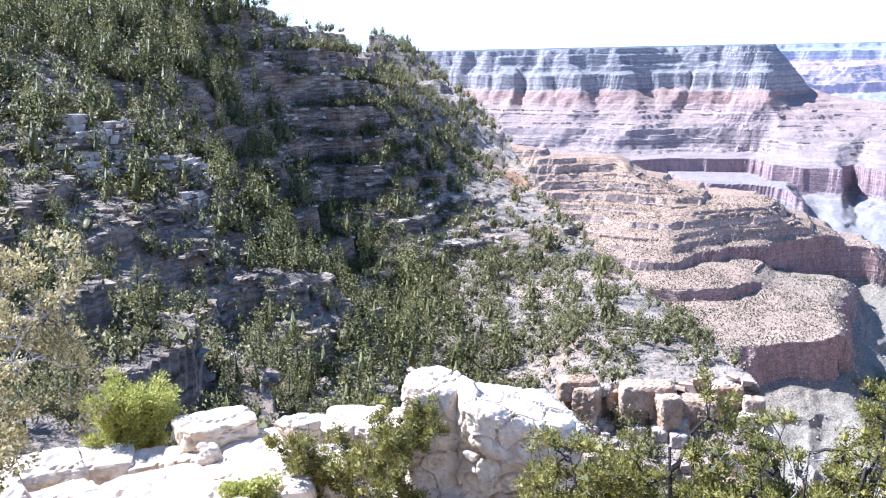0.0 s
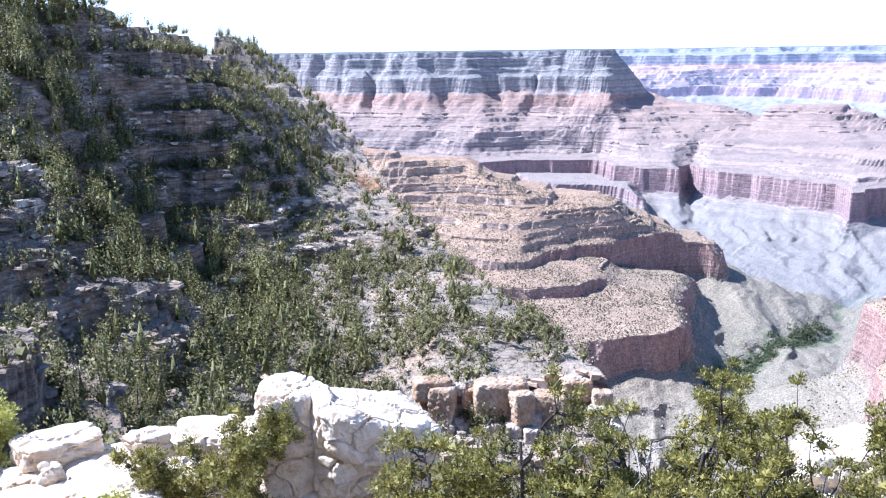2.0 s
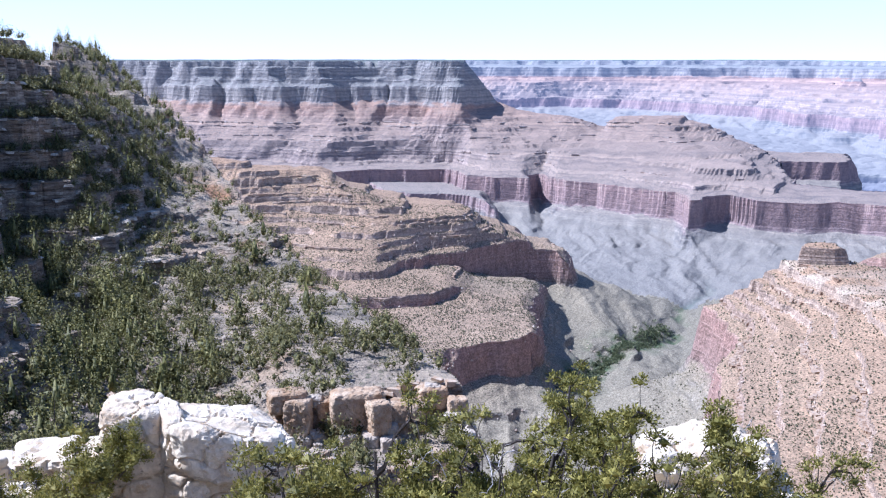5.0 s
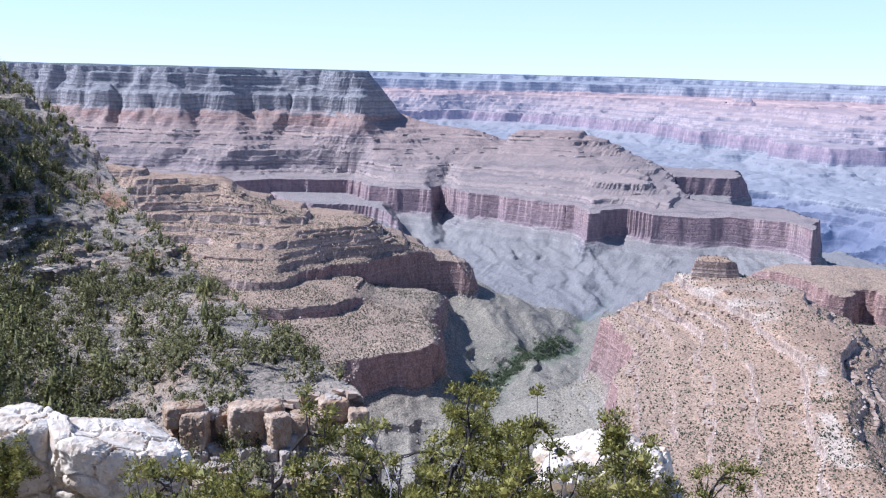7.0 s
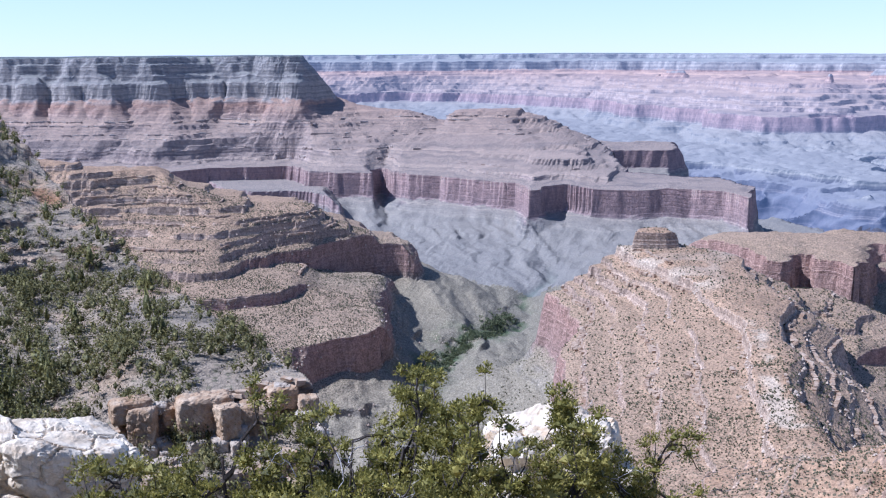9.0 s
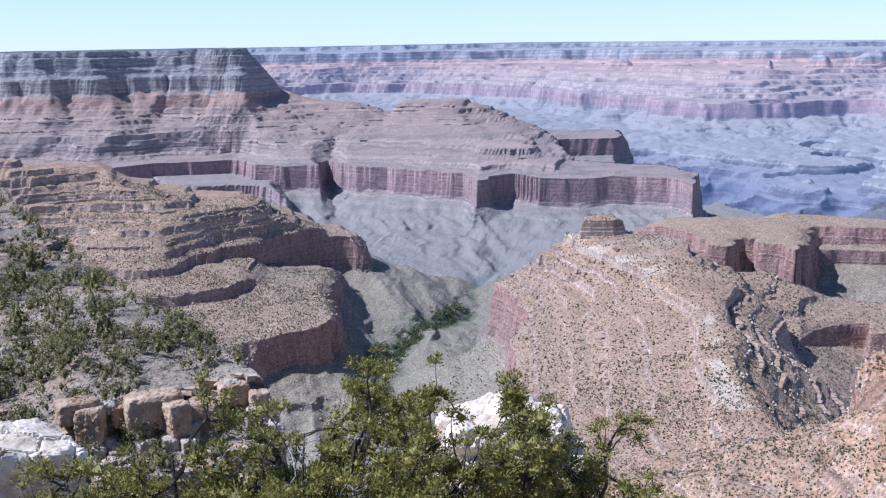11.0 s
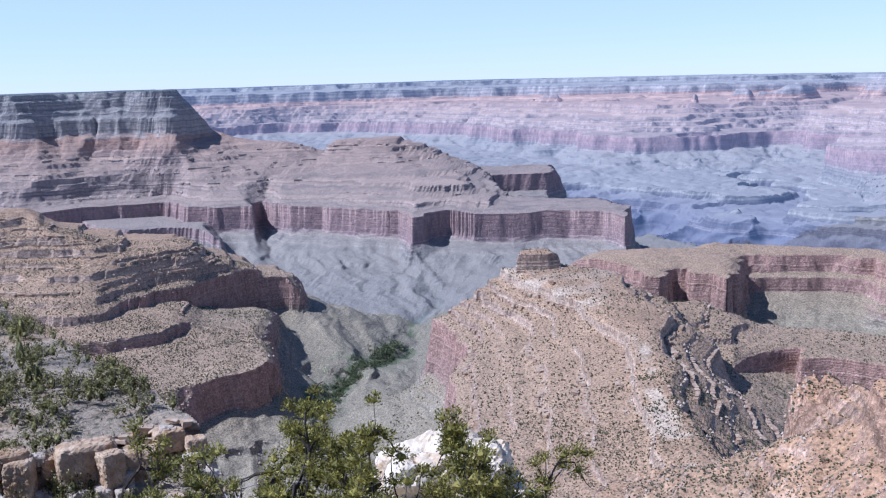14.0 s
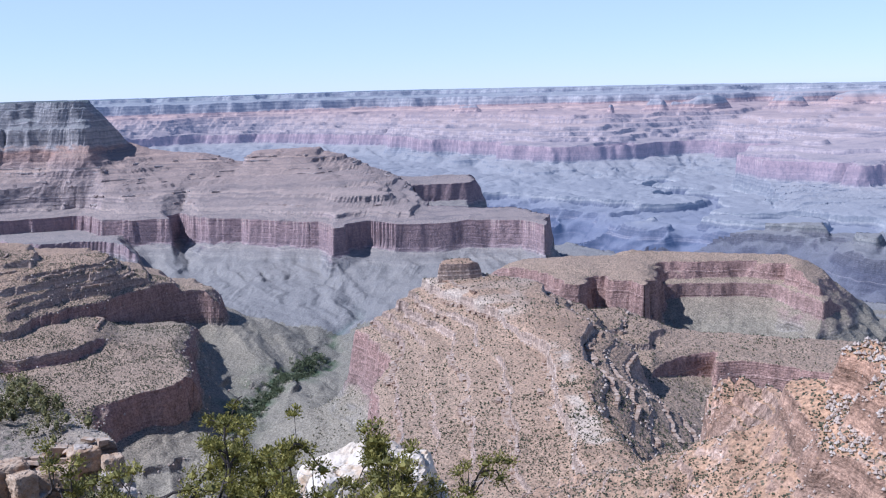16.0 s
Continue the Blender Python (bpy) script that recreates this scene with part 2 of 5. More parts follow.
RIDGE_LEFT = [8, 10, 12.5, 14, 15, 15.7, 15.9, 15.9, 16.4, 16.9, 17.1, 15.8, 15.2, 14.9, 14.6]
RIDGE_RIGHT = [66, 52, 45, 41, 38.5, 36, 33.2, 32.2, 31.2, 31.0, 30.8, 30.2, 29.4, 28.8, 28]
SHELF_B = [27.5, 29.5, 31.1, 32, 33.3, 35.35, 35.7, 37, 38.8, 41.7, 54]
SHELF_R = [2100, 1960, 1995, 2000, 2069, 2165, 2090, 2111, 2103, 2066, 2000]
SHELF_TOP = [-515, -515, -532, -545, -560, -571, -573, -574, -575, -577, -580]
BLOCK_B = [21.5, 23, 24.5, 26.3, 27.3, 28.2, 28.7, 29.2, 29.6, 30.8, 31.8, 32.3, 33]
BLOCK_R = [3500, 3300, 3180, 3060, 2925, 2906, 3010, 3010, 2960, 2950, 2870, 3080, 3300]
BLOCK_TOP = [-700, -610, -570, -560, -557, -557, -558, -558, -560, -563, -570, -585, -700]
WALL_B = [29.8, 30.9, 32.6, 34.5, 36.6, 38.7, 39.8, 41, 42.2, 44, 54]
WALL_R = [3400, 3184, 3269, 3296, 3329, 3302, 3182, 3056, 3150, 3300, 3300]
WALL_TOP = [-556, -553, -550, -548, -550, -558, -575, -600, -660, -760, -820]
BUTTE_B = [15.8, 17, 19.3, 21.9, 22.4, 23.2]
BUTTE_R = [6200, 6050, 6150, 6180, 6400, 6700]
BUTTE_TOP = [-555, -560, -566, -570, -660, -820]
RED_B = [33.6, 34.6, 35.2, 36, 38, 40.5, 43, 46, 54]
RED_R = [1250, 1100, 1010, 975, 860, 742, 640, 560, 450]
RED_TOP = [-600, -410, -326, -306, -278, -248, -215, -190, -150]
NORTH_B = [-36, 0, 8, 14, 17.5, 19.5, 22, 24, 27, 30, 33, 36, 37.8, 38.4, 40, 43, 54]
NORTH_RED = [15000, 15200, 15500, 14200, 13500, 11200, 9900, 9450, 9550, 9650, 9900, 9750, 8900, 7500, 7250, 7050, 7000]
NORTH_MID = [15600, 15800, 15900, 14900, 14300, 12700, 11500, 10700, 10300, 10300, 10500, 10600, 10200, 9900, 9500, 9400, 9400]
NORTH_UP = [16100, 16200, 16200, 15600, 15200, 14500, 13600, 12500, 11300, 11100, 11200, 11500, 12000, 11600, 11500, 11400, 11400]
NORTH_RIM = [16700, 16700, 16700, 16500, 16300, 16200, 15900, 15600, 15300, 15200, 15200, 15300, 15400, 15000, 14900, 14800, 14800]
TEMPLES = [(29.3, 11800, 60, 150, -232), (31.9, 12000, 130, 260, -190), (33.6, 12050, 240, 300, -158), (38.0, 12400, 160, 260, -185), (41.8, 12600, 420, 380, -150), (22.5, 13800, 160, 300, -230)]
GORGE = [(10, 8600), (18, 7900), (24, 7000), (28, 6350), (31, 5850), (35, 5450), (40, 5050), (46, 4750), (54, 4500)]
CAP = [(54, 520), (47.5, 590), (43.6, 680)]
PALE = [(26.4, 1720), (27.2, 1500), (27.9, 1340), (28.3, 1260), (28.9, 1190), (29.7, 1130), (30.8, 1060), (32, 1000)]
SCAR = [(27.7, 1390), (28.1, 1300), (28.4, 1240), (29.3, 1215)]
CREEK = [(7.0, 2350), (9.2, 2620), (10.7, 2790), (12.2, 2985), (13.6, 3280), (15.2, 3600), (14.0, 4000), (11.5, 4500)]

# hard beds that stand out as low cliffs in the red slopes: top and height
LEDGES = [(-262, 9), (-286, 6), (-306, 12), (-330, 14), (-352, 9), (-374, 18), (-400, 9), (-420, 15), (-444, 20), (-474, 12), (-494, 18), (-520, 10), (-540, 14)]
low_z, led_z = [-2000.0, -566.0], [-2000.0, -566.0]
for top, tall in reversed(LEDGES):
    low_z += [top - 0.52 * tall, top - 0.48 * tall]
    led_z += [top - tall, top]
low_z.append(-240.0)
led_z.append(-240.0)


def ledged(z, strength):
    return z + strength * (np.interp(z, low_z, led_z, right=0) - z) * (z < -240)


def ridged(x, y, size, octaves, seed):
    return 1 - np.abs(fbm(x, y, size, octaves, seed))


def canyon_height(px, py):
    """Height of the land, how far it has weathered (for scree), the green of the creek less the pale bare rock, and to which country it belongs."""
    r0 = np.hypot(px, py)
    far, mid, near = step(6200, 8200, r0), step(3400, 4600, r0), step(2600, 1700, r0)
    # walls are scalloped by side gullies, finer ones on the nearer walls
    big, small = 24 + 26 * mid + 250 * far - 12 * near, 11 + 6 * mid + 120 * far - 6 * near
    bs, ss = 190 + 170 * mid, 55 + 50 * mid
    nx = np.where(far > 0.5, fbm(px, py, 2100, 4, 3), fbm(px / bs, py / bs, 1.0, 2, 3))
    ny = np.where(far > 0.5, fbm(px, py, 2100, 4, 9), fbm(px / bs, py / bs, 1.0, 2, 9))
    mx = np.where(far > 0.5, fbm(px, py, 560, 4, 13), fbm(px / ss, py / ss, 1.0, 3, 13))
    my = np.where(far > 0.5, fbm(px, py, 560, 4, 19), fbm(px / ss, py / ss, 1.0, 3, 19))
    wx, wy = px + big * nx + small * mx, py + big * ny + small * my
    r, b = np.hypot(wx, wy), np.degrees(np.arctan2(wx, wy))
    lat = np.radians(b) * r
    form, zs = [], []

    # the mesa: rim cliffs, pale band, red ledges, great red wall, talus
    bay = np.zeros(px.shape)
    for b0, b1, deep in MESA_BAYS:
        u = np.clip((b - b0) / (b1 - b0), 0, 1)
        bay = bay + np.where((b >= b0) & (b < b1), deep * (np.interp(u, [0, 0.12, 0.62, 1], [0.55, 0.2, -0.45, 0.55])), 0)
    rel = r - np.interp(b, MESA_B, MESA_RIM)
    rv = r - 0.5 * bay * step(-260, -60, rel) * step(112, 70, rel) - (16 * fbm(lat, r * 0.2, 75, 2, 29) + 26 * fbm(lat, r * 0.2, 260, 2, 28)) * step(-120, 0, rel)
    rim = MESA_RIM
    z = section(b, MESA_B, [(-850, more(MESA_RED, -1400)), (-790, more(MESA_RED, -800)), (-752, more(MESA_RED, -330)), (-690, more(MESA_RED, -34)), (-672, more(MESA_RED, -16)), (-624, more(MESA_RED, -11)),
                            (-616, more(MESA_RED, -5)), (-572, MESA_RED), (-545, more(MESA_RED, 160)), (-440, MESA_MID), (-325, MESA_UP), (-255, more(rim, -30)), (-226, more(rim, 12)), (-156, more(rim, 22)),
                            (-128, more(rim, 80)), (-112, more(rim, 86)), (-92, more(rim, 120)), (-46, more(rim, 132)), (-36, more(rim, 165)), (-3, more(rim, 176)), (4, more(rim, 500))], rv)
    top = np.interp(b, MESA_TOP_B, MESA_TOP) + 4 * mx * step(0.6, 1.5, b)
    z = np.minimum(z, top) - 0.75 * np.maximum(r - np.interp(b, [0.5, 2, 17.3, 19, 24, 26], [7700, 6380, 6300, 4900, 4700, 4450]), 0)
    hill = -570 + 84 * np.clip(1.55 - np.hypot((b - 15.4) / 2.4, (r - 4980) / 260), 0, 0.95)
    zs.append(np.maximum(z, np.where(z > -640, hill, -2000)))
    form.append(1)
    zs.append(np.minimum(section(b, TIER_B, [(-850, more(TIER_R, -900)), (-765, more(TIER_R, -260)), (-704, more(TIER_R, -14)), (-645, TIER_R), (-632, more(TIER_R, 300))], r), crest(b, [-5, -4, 2.0, 2.7, 3.3], [-900, -634, -640, -690, -900])))
    form.append(1)
    zs.append(np.minimum(section(b, BUTTE_B, [(-850, more(BUTTE_R, -900)), (-790, more(BUTTE_R, -420)), (-672, more(BUTTE_R, -25)), (-575, BUTTE_R), (-560, more(BUTTE_R, 260))], r), crest(b, BUTTE_B, BUTTE_TOP))
              - 0.5 * np.maximum(r - 6700, 0))
    form.append(1)
    # the terraced spur in front of it, and its low end
    z = section(b, SPUR_B, [(-850, more(SPUR_RED, -1500)), (-795, more(SPUR_RED, -760)), (-745, more(SPUR_RED, -260)), (-700, more(SPUR_RED, -17)), (-640, more(SPUR_RED, -11)), (-630, more(SPUR_RED, -8)), (-598, more(SPUR_RED, -5)), (-592, more(SPUR_RED, -2.5)),
                            (-568, SPUR_RED), (-552, more(SPUR_RED, 50)), (-470, SPUR_MID), (-350, SPUR_UP), (-250, more(SPUR_UP, 220))], r)
    zs.append(np.minimum(z, crest(b, SPUR_B, SPUR_TOP) + 4 * mx) - 0.7 * np.maximum(r - 3460, 0))
    form.append(0)
    z = section(b, LOW_B, [(-850, more(LOW_EDGE, -1200)), (-770, more(LOW_EDGE, -260)), (-716, LOW_FOOT), (-652, LOW_EDGE), (-628, more(LOW_LEDGE, -10)), (-602, LOW_LEDGE), (-570, more(LOW_LEDGE, 300))], r)
    zs.append(np.minimum(z, crest(b, LOW_B, LOW_TOP) + 3 * mx) - 0.4 * np.maximum(r - 3000, 0))
    form.append(0)
    # the long ridge that runs out from the rim, with its white capped end and the knob behind
    left = section(r, RIDGE_R, [(-830, more(RIDGE_LEFT, -13)), (-780, more(RIDGE_LEFT, -5)), (-742, more(RIDGE_LEFT, -2.2)), (-690, more(RIDGE_LEFT, -0.55)), (-570, RIDGE_LEFT), (-556, more(RIDGE_LEFT, 0.7)),
                                (-446, RIDGE_CREST), (-436, more(RIDGE_CREST, 0.9)), (-428, more(RIDGE_EDGE, 2))], b)
    right = section(r, RIDGE_R, [(-720, [-o - 14 for o in RIDGE_RIGHT]), (-622, [-o - 4 for o in RIDGE_RIGHT]), (-575, [-o for o in RIDGE_RIGHT]), (-505, [-o - 3.0 for o in RIDGE_EDGE]), (-456, [-o - 0.3 for o in RIDGE_EDGE]),
                                 (-440, [-o + 0.35 for o in RIDGE_EDGE]), (-426, [-o + 3 for o in RIDGE_EDGE])], -b)
    z = np.minimum(left, right) - 1.2 * np.maximum(r - 2370, 0)
    kb = np.maximum(np.abs(b - 21.0) / 1.12, np.abs(r - 2350) / 45) + 0.1 * mx
    zs.append(np.maximum(z, np.interp(kb, [0, 0.85, 1.0, 1.3, 1.31], [-398, -404, -440, -452, -3000])))
    form.append(0)
    z = section(b, SHELF_B, [(-850, more(SHELF_R, -900)), (-720, more(SHELF_R, -420)), (-655, more(SHELF_R, -14)), (-628, more(SHELF_R, -9)), (-622, more(SHELF_R, -4)), (-576, SHELF_R), (-515, more(SHELF_R, 190))], r)
    zs.append(np.minimum(z, crest(b, SHELF_B, SHELF_TOP)) - 0.5 * np.maximum(r - 2330, 0))
    form.append(0)
    # the low red mesas beyond the ridge
    z = section(b, BLOCK_B, [(-850, more(BLOCK_R, -1000)), (-770, more(BLOCK_R, -330)), (-675, more(BLOCK_R, -18)), (-620, more(BLOCK_R, -12)), (-612, more(BLOCK_R, -5)), (-574, BLOCK_R), (-545, more(BLOCK_R, 420))], r)
    zs.append(np.minimum(z, crest(b, BLOCK_B, BLOCK_TOP)) - 0.6 * np.maximum(r - 3330, 0))
    form.append(0)
    z = section(b, WALL_B, [(-850, more(WALL_R, -1000)), (-765, more(WALL_R, -400)), (-672, more(WALL_R, -78)), (-634, more(WALL_R, -68)), (-622, more(WALL_R, -20)), (-574, WALL_R), (-548, more(WALL_R, 300))], r)
    zs.append(np.minimum(z, crest(b, WALL_B, WALL_TOP)) - 0.6 * np.maximum(r - 3420, 0))
    form.append(0)
    # the orange ledges below the white cap near the rim
    z = section(b, RED_B, [(-800, more(RED_R, -700)), (-560, more(RED_R, -420)), (-430, more(RED_R, -180)), (-352, more(RED_R, -62)), (-340, more(RED_R, -54)), (-326, more(RED_R, -36)), (-312, more(RED_R, -30)), (-300, RED_R), (-262, more(RED_R, 66)), (-150, more(RED_R, 220))], r)
    z = np.minimum(z, crest(b, RED_B, RED_TOP)) - 0.9 * np.maximum(r - np.interp(b, RED_B, more(RED_R, 75)), 0)
    s = (z + 4 * fbm(px, py, 60, 3, 48)) / 13
    zs.append(z + 11.5 * (step(0.62, 0.72, s - np.floor(s)) - (s - np.floor(s))) + 2 * fbm(px, py, 30, 3, 48))
    form.append(0)
    d, w = along(px, py, CAP)
    d = d + 14 * fbm(px, py, 45, 4, 47)
    zs.append(np.interp(d, [0, 22, 30, 48, 56, 130, 300, 400, 5000], [-166, -176, -198, -206, -228, -276, -362, -610, -9000]) + 2.5 * fbm(px, py, 26, 4, 48))
    form.append(0)
    # the far side: platform, red wall, banded slopes, temples, rim
    # the far rim's height is shifted by bearing to fit the camera's view
    horizon_fit = np.interp(b, [0, 17, 29.5, 43], [12, 12, -30, -105])
    z = section(b, NORTH_B, [(-850, more(NORTH_RED, -2500)), (-815, more(NORTH_RED, -1100)), (-700, more(NORTH_RED, -50)), (-572, NORTH_RED), (-545, more(NORTH_RED, 250)), (-440, NORTH_MID), (-325, NORTH_UP),
                             (-250, more(NORTH_RIM, 0)), (-120, more(NORTH_RIM, 60)), (-80, more(NORTH_RIM, 600)), (-10, more(NORTH_RIM, 650)), (0, more(NORTH_RIM, 1500))], r)
    for tb, tr, wide, deep, high in TEMPLES:
        u = np.hypot((b - tb) * 0.01745 * tr / wide, (r - tr) / deep)
        z = np.maximum(z, np.interp(u, [0, 0.5, 0.9, 1.05, 3.5, 3.6], [high + 12, high, high - 70, high - 110, -420, -3000]))
    zs.append(z + horizon_fit * step(11000, 15500, r))
    form.append(2)

    zs = np.stack(zs)
    pick = zs.argmax(0)
    z = zs.max(0)
    form = np.array(form)[pick]
    # ledges of the red beds, broken here and there
    z = ledged(z + 3 * fbm(px, py, 240, 2, 45), np.clip(0.68 + 0.7 * fbm(px, py, 120 + 240 * mid, 3, 46), 0.2, 1.0) * (1 - 0.75 * far))
    zf = z + 18 * fbm(px, py, 600, 2, 42)
    z = z + far * 0.95 * 46 * (step(0.6, 0.7, zf / 46 - np.floor(zf / 46)) - (zf / 46 - np.floor(zf / 46))) * step(-575, -560, z) * step(-230, -250, z)
    # open platform under the walls
    base = np.interp(r0, [0, 1500, 2300, 2800, 3600, 4300, 5200, 7000, 9000, 20000], [-640, -745, -790, -800, -795, -785, -805, -815, -800, -800])
    form = np.where(z > base, form, np.where(r0 < 3500 + 250 * nx, 0, np.where(r0 < 6000, 1, 2)))
    z = np.maximum(z, base) + np.where(z > base, 0, 3 * fbm(px, py, 160, 4, 33))
    talus = step(-690, -715, z)
    wide = 1 + 2.2 * far
    z = z + talus * wide * (16 * (ridged(lat, r * 0.16, 95 * wide, 3, 41) - 0.75) * step(-815, -770, z) - 9 * ridged(px, py, 420, 4, 43) ** 3 - 4 * ridged(px, py, 110, 4, 44) ** 3)
    upper = 1 - talus
    z = z + upper * (1 - near * 0.5) * (1 + 1.0 * mid + 6 * far) * 2.4 * (ridged(lat, r * 0.8, 90 + 70 * mid + 300 * far, 3, 31) - 0.7) * (1 - 0.8 * step(-690, -675, z) * step(-566, -576, z)) * step(-20, -60, z)
    # a thin hard bed rims the flats
    t = z + 5 * fbm(px, py, 300, 3, 49)
    z = z + 11 * (1 + far) * talus * (step(-768, -764, t) - step(-784, -750, t)) * (0.3 + 0.7 * step(-0.2, 0.3, fbm(px, py, 500, 2, 50)))
    d, w = along(px + 60 * fbm(px, py, 300, 3, 51), py + 60 * fbm(px, py, 300, 3, 52), CREEK)
    z = z - talus * (26 * np.exp(-(d / 150) ** 2) + 10 * np.exp(-(d / 30) ** 2))
    # the dark inner gorge and its side canyons
    g, w = along(px + 230 * fbm(px, py, 900, 4, 61), py + 230 * fbm(px, py, 900, 4, 62), GORGE)
    cut = np.interp(g, [0, 120, 430, 470, 620, 640, 760], [1, 0.85, 0.36, 0.2, 0.14, 0.0, 0]) * step(-720, -780, z)
    z = z - 420 * cut + 190 * cut * ridged(px, py, 600, 4, 63) ** 2
    side = step(0.86, 0.9, ridged(px, py, 1700, 4, 64)) * step(4700, 5600, r0) * step(9600, 8600, r0) * step(-760, -790, z) * (1 - np.minimum(1, 3 * cut))
    z = z - 55 * side
    c, w = along(px + 14 * fbm(px, py, 50, 3, 57), py + 14 * fbm(px, py, 50, 3, 58), PALE)
    pale = np.exp(-(c / 8) ** 2) * step(-0.35, 0.25, fbm(px, py, 45, 3, 59)) * step(1800, 1600, r0)
    c, w = along(px + 9 * fbm(px, py, 30, 3, 57), py + 9 * fbm(px, py, 30, 3, 58), SCAR)
    pale = np.maximum(pale, np.exp(-(c / 12) ** 4))
    pale = np.maximum(pale, np.exp(-((z + 446) / 9) ** 2) * step(-0.6, 0.1, fbm(px, py, 60, 3, 53)) * step(1900, 1980, r0) * step(2420, 2380, r0) * step(18, 18.6, b) * step(25.2, 24.4, b))
    green = (np.exp(-(d / 60) ** 2) * step(3100, 2700, r0) + np.exp(-(d / 22) ** 2) * step(4000, 3100, r0)) * talus * step(-0.5, 0.5, fbm(px, py, 40, 3, 55))
    return z, form, green - pale


def drawn_in(r):
    """The far country is drawn in along its lines of sight, so that all of it lies within five kilometres."""
    return np.interp(r, [0, 500, 1000, 2000, 6500, 9000, 17700], [0, 500, 860, 1400, 3500, 4150, 4880])


NB, NR = 800, 860
bear = np.linspace(-32, 50, NB)
# rows lie closer where the land is steep, so that cliffs keep their detail
cb, cr = np.linspace(-32, 50, 165), np.exp(np.linspace(math.log(380), math.log(17600), 2400))
CB, CR = np.meshgrid(cb, cr)
cz = canyon_height(np.sin(np.radians(CB)) * CR, np.cos(np.radians(CB)) * CR)[0]
rise = np.arctan2(cz, CR)
climb = np.abs(np.diff(rise, axis=0, prepend=rise[:1])) * np.where(rise >= np.maximum.accumulate(rise, 0) - 0.004, 1, 0.12)
for k in range(10):
    climb = (np.roll(climb, 1, 1) + climb + np.roll(climb, -1, 1)) / 3
climb = (np.roll(climb, 2, 0) + np.roll(climb, 1, 0) + climb + np.roll(climb, -1, 0) + np.roll(climb, -2, 0)) / 5
share = climb / climb.sum(0) + (0.35 + 1.3 * (CR > 6300)) / len(cr)
gone = np.cumsum(share, 0)
gone = (gone - gone[:1]) / (gone[-1:] - gone[:1])
rows = np.stack([np.interp(np.linspace(0, 1, NR), gone[:, k], cr) for k in range(len(cb))], 1)
col = np.interp(bear, cb, np.arange(len(cb)))
left_col = np.minimum(col.astype(int), len(cb) - 2)
R = rows[:, left_col] * (1 - (col - left_col)) + rows[:, left_col + 1] * (col - left_col)
B = np.repeat(bear[None], NR, 0)
PX, PY = np.sin(np.radians(B)) * R, np.cos(np.radians(B)) * R
PZ, ZONE, GREEN = canyon_height(PX, PY)
gx = np.gradient(PZ, axis=0) / np.gradient(R, axis=0)
ahead = np.diff(PZ, axis=0) / np.diff(R, axis=0)
ahead, behind = np.concatenate([ahead, ahead[-1:]]), np.concatenate([ahead[:1], ahead])
sharp = np.where(np.abs(ahead) > np.abs(behind), ahead, behind)
gx = np.where(np.abs(sharp) > 0.8, sharp, gx)
db = np.radians(bear[1] - bear[0])
gy = (np.gradient(PZ, axis=1) - gx * np.gradient(R, axis=1)) / (R * db)
STEEP = np.clip(np.hypot(gx, gy) / 2.0, 0, 1)
# hard beds shade darker, as almost upright: normals tilted past the mesh slope
normal_tilt = 1 + 1.8 * step(0.8, 1.7, np.hypot(gx, gy))
gx, gy = gx * normal_tilt, gy * normal_tilt
# the lie of the land before it is drawn in, for its shading
sb, cb = np.sin(np.radians(B)), np.cos(np.radians(B))
NORM = np.stack([-(gx * sb + gy * cb), -(gx * cb - gy * sb), np.ones_like(gx)], -1)
NORM = (NORM / np.linalg.norm(NORM, axis=-1, keepdims=True)).reshape(-1, 3)
L3 = np.sqrt(R * R + PZ * PZ)
K = drawn_in(L3) / L3
CO = np.stack([PX * K, PY * K, PZ * K], -1).reshape(-1, 3)
BED = (PZ + (2 + 4 * step(1500, 4500, R)) * fbm(PX, PY, 90, 3, 71) - 120 * step(330, 200, along(PX, PY, CAP)[0]) * step(46, 44.5, B)
       - 85 * step(9, 7, B) * step(3600, 3400, R) * step(2300, 2600, R) * step(-470, -400, PZ)
       + 45 * step(7, 5.5, B) * step(2850, 2650, R) * step(1700, 1900, R))
BED = np.where((B > 33.4) & (R < 1150), -268 + 0.6 * (BED + 268), BED).ravel()


def land(name, mask, material, label, category):
    """The squares of the canyon's sheet picked by mask, as one piece of ground."""
    idx = np.arange(NB * NR).reshape(NR, NB)
    quads = np.stack([idx[:-1, :-1], idx[:-1, 1:], idx[1:, 1:], idx[1:, :-1]], -1)[mask[:-1, :-1]]
    used, inv = np.unique(quads, return_inverse=True)
    me = mesh_from(name, CO[used], inv.reshape(-1, 4), True)
    me.normals_split_custom_set_from_vertices(NORM[used].tolist())
    add_layer(me, "bed", BED[used])
    add_layer(me, "steep", STEEP.ravel()[used])
    add_layer(me, "spot", GREEN.ravel()[used])
    return tagged(part(name, me, material), label, category, kind="structure")


land("ground", ZONE == 0, NEAR_ROCK, "red and buff canyon slopes with ledges and scrub", "canyon")
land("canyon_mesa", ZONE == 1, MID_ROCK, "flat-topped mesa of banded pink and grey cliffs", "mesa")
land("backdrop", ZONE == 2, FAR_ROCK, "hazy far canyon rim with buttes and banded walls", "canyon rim")

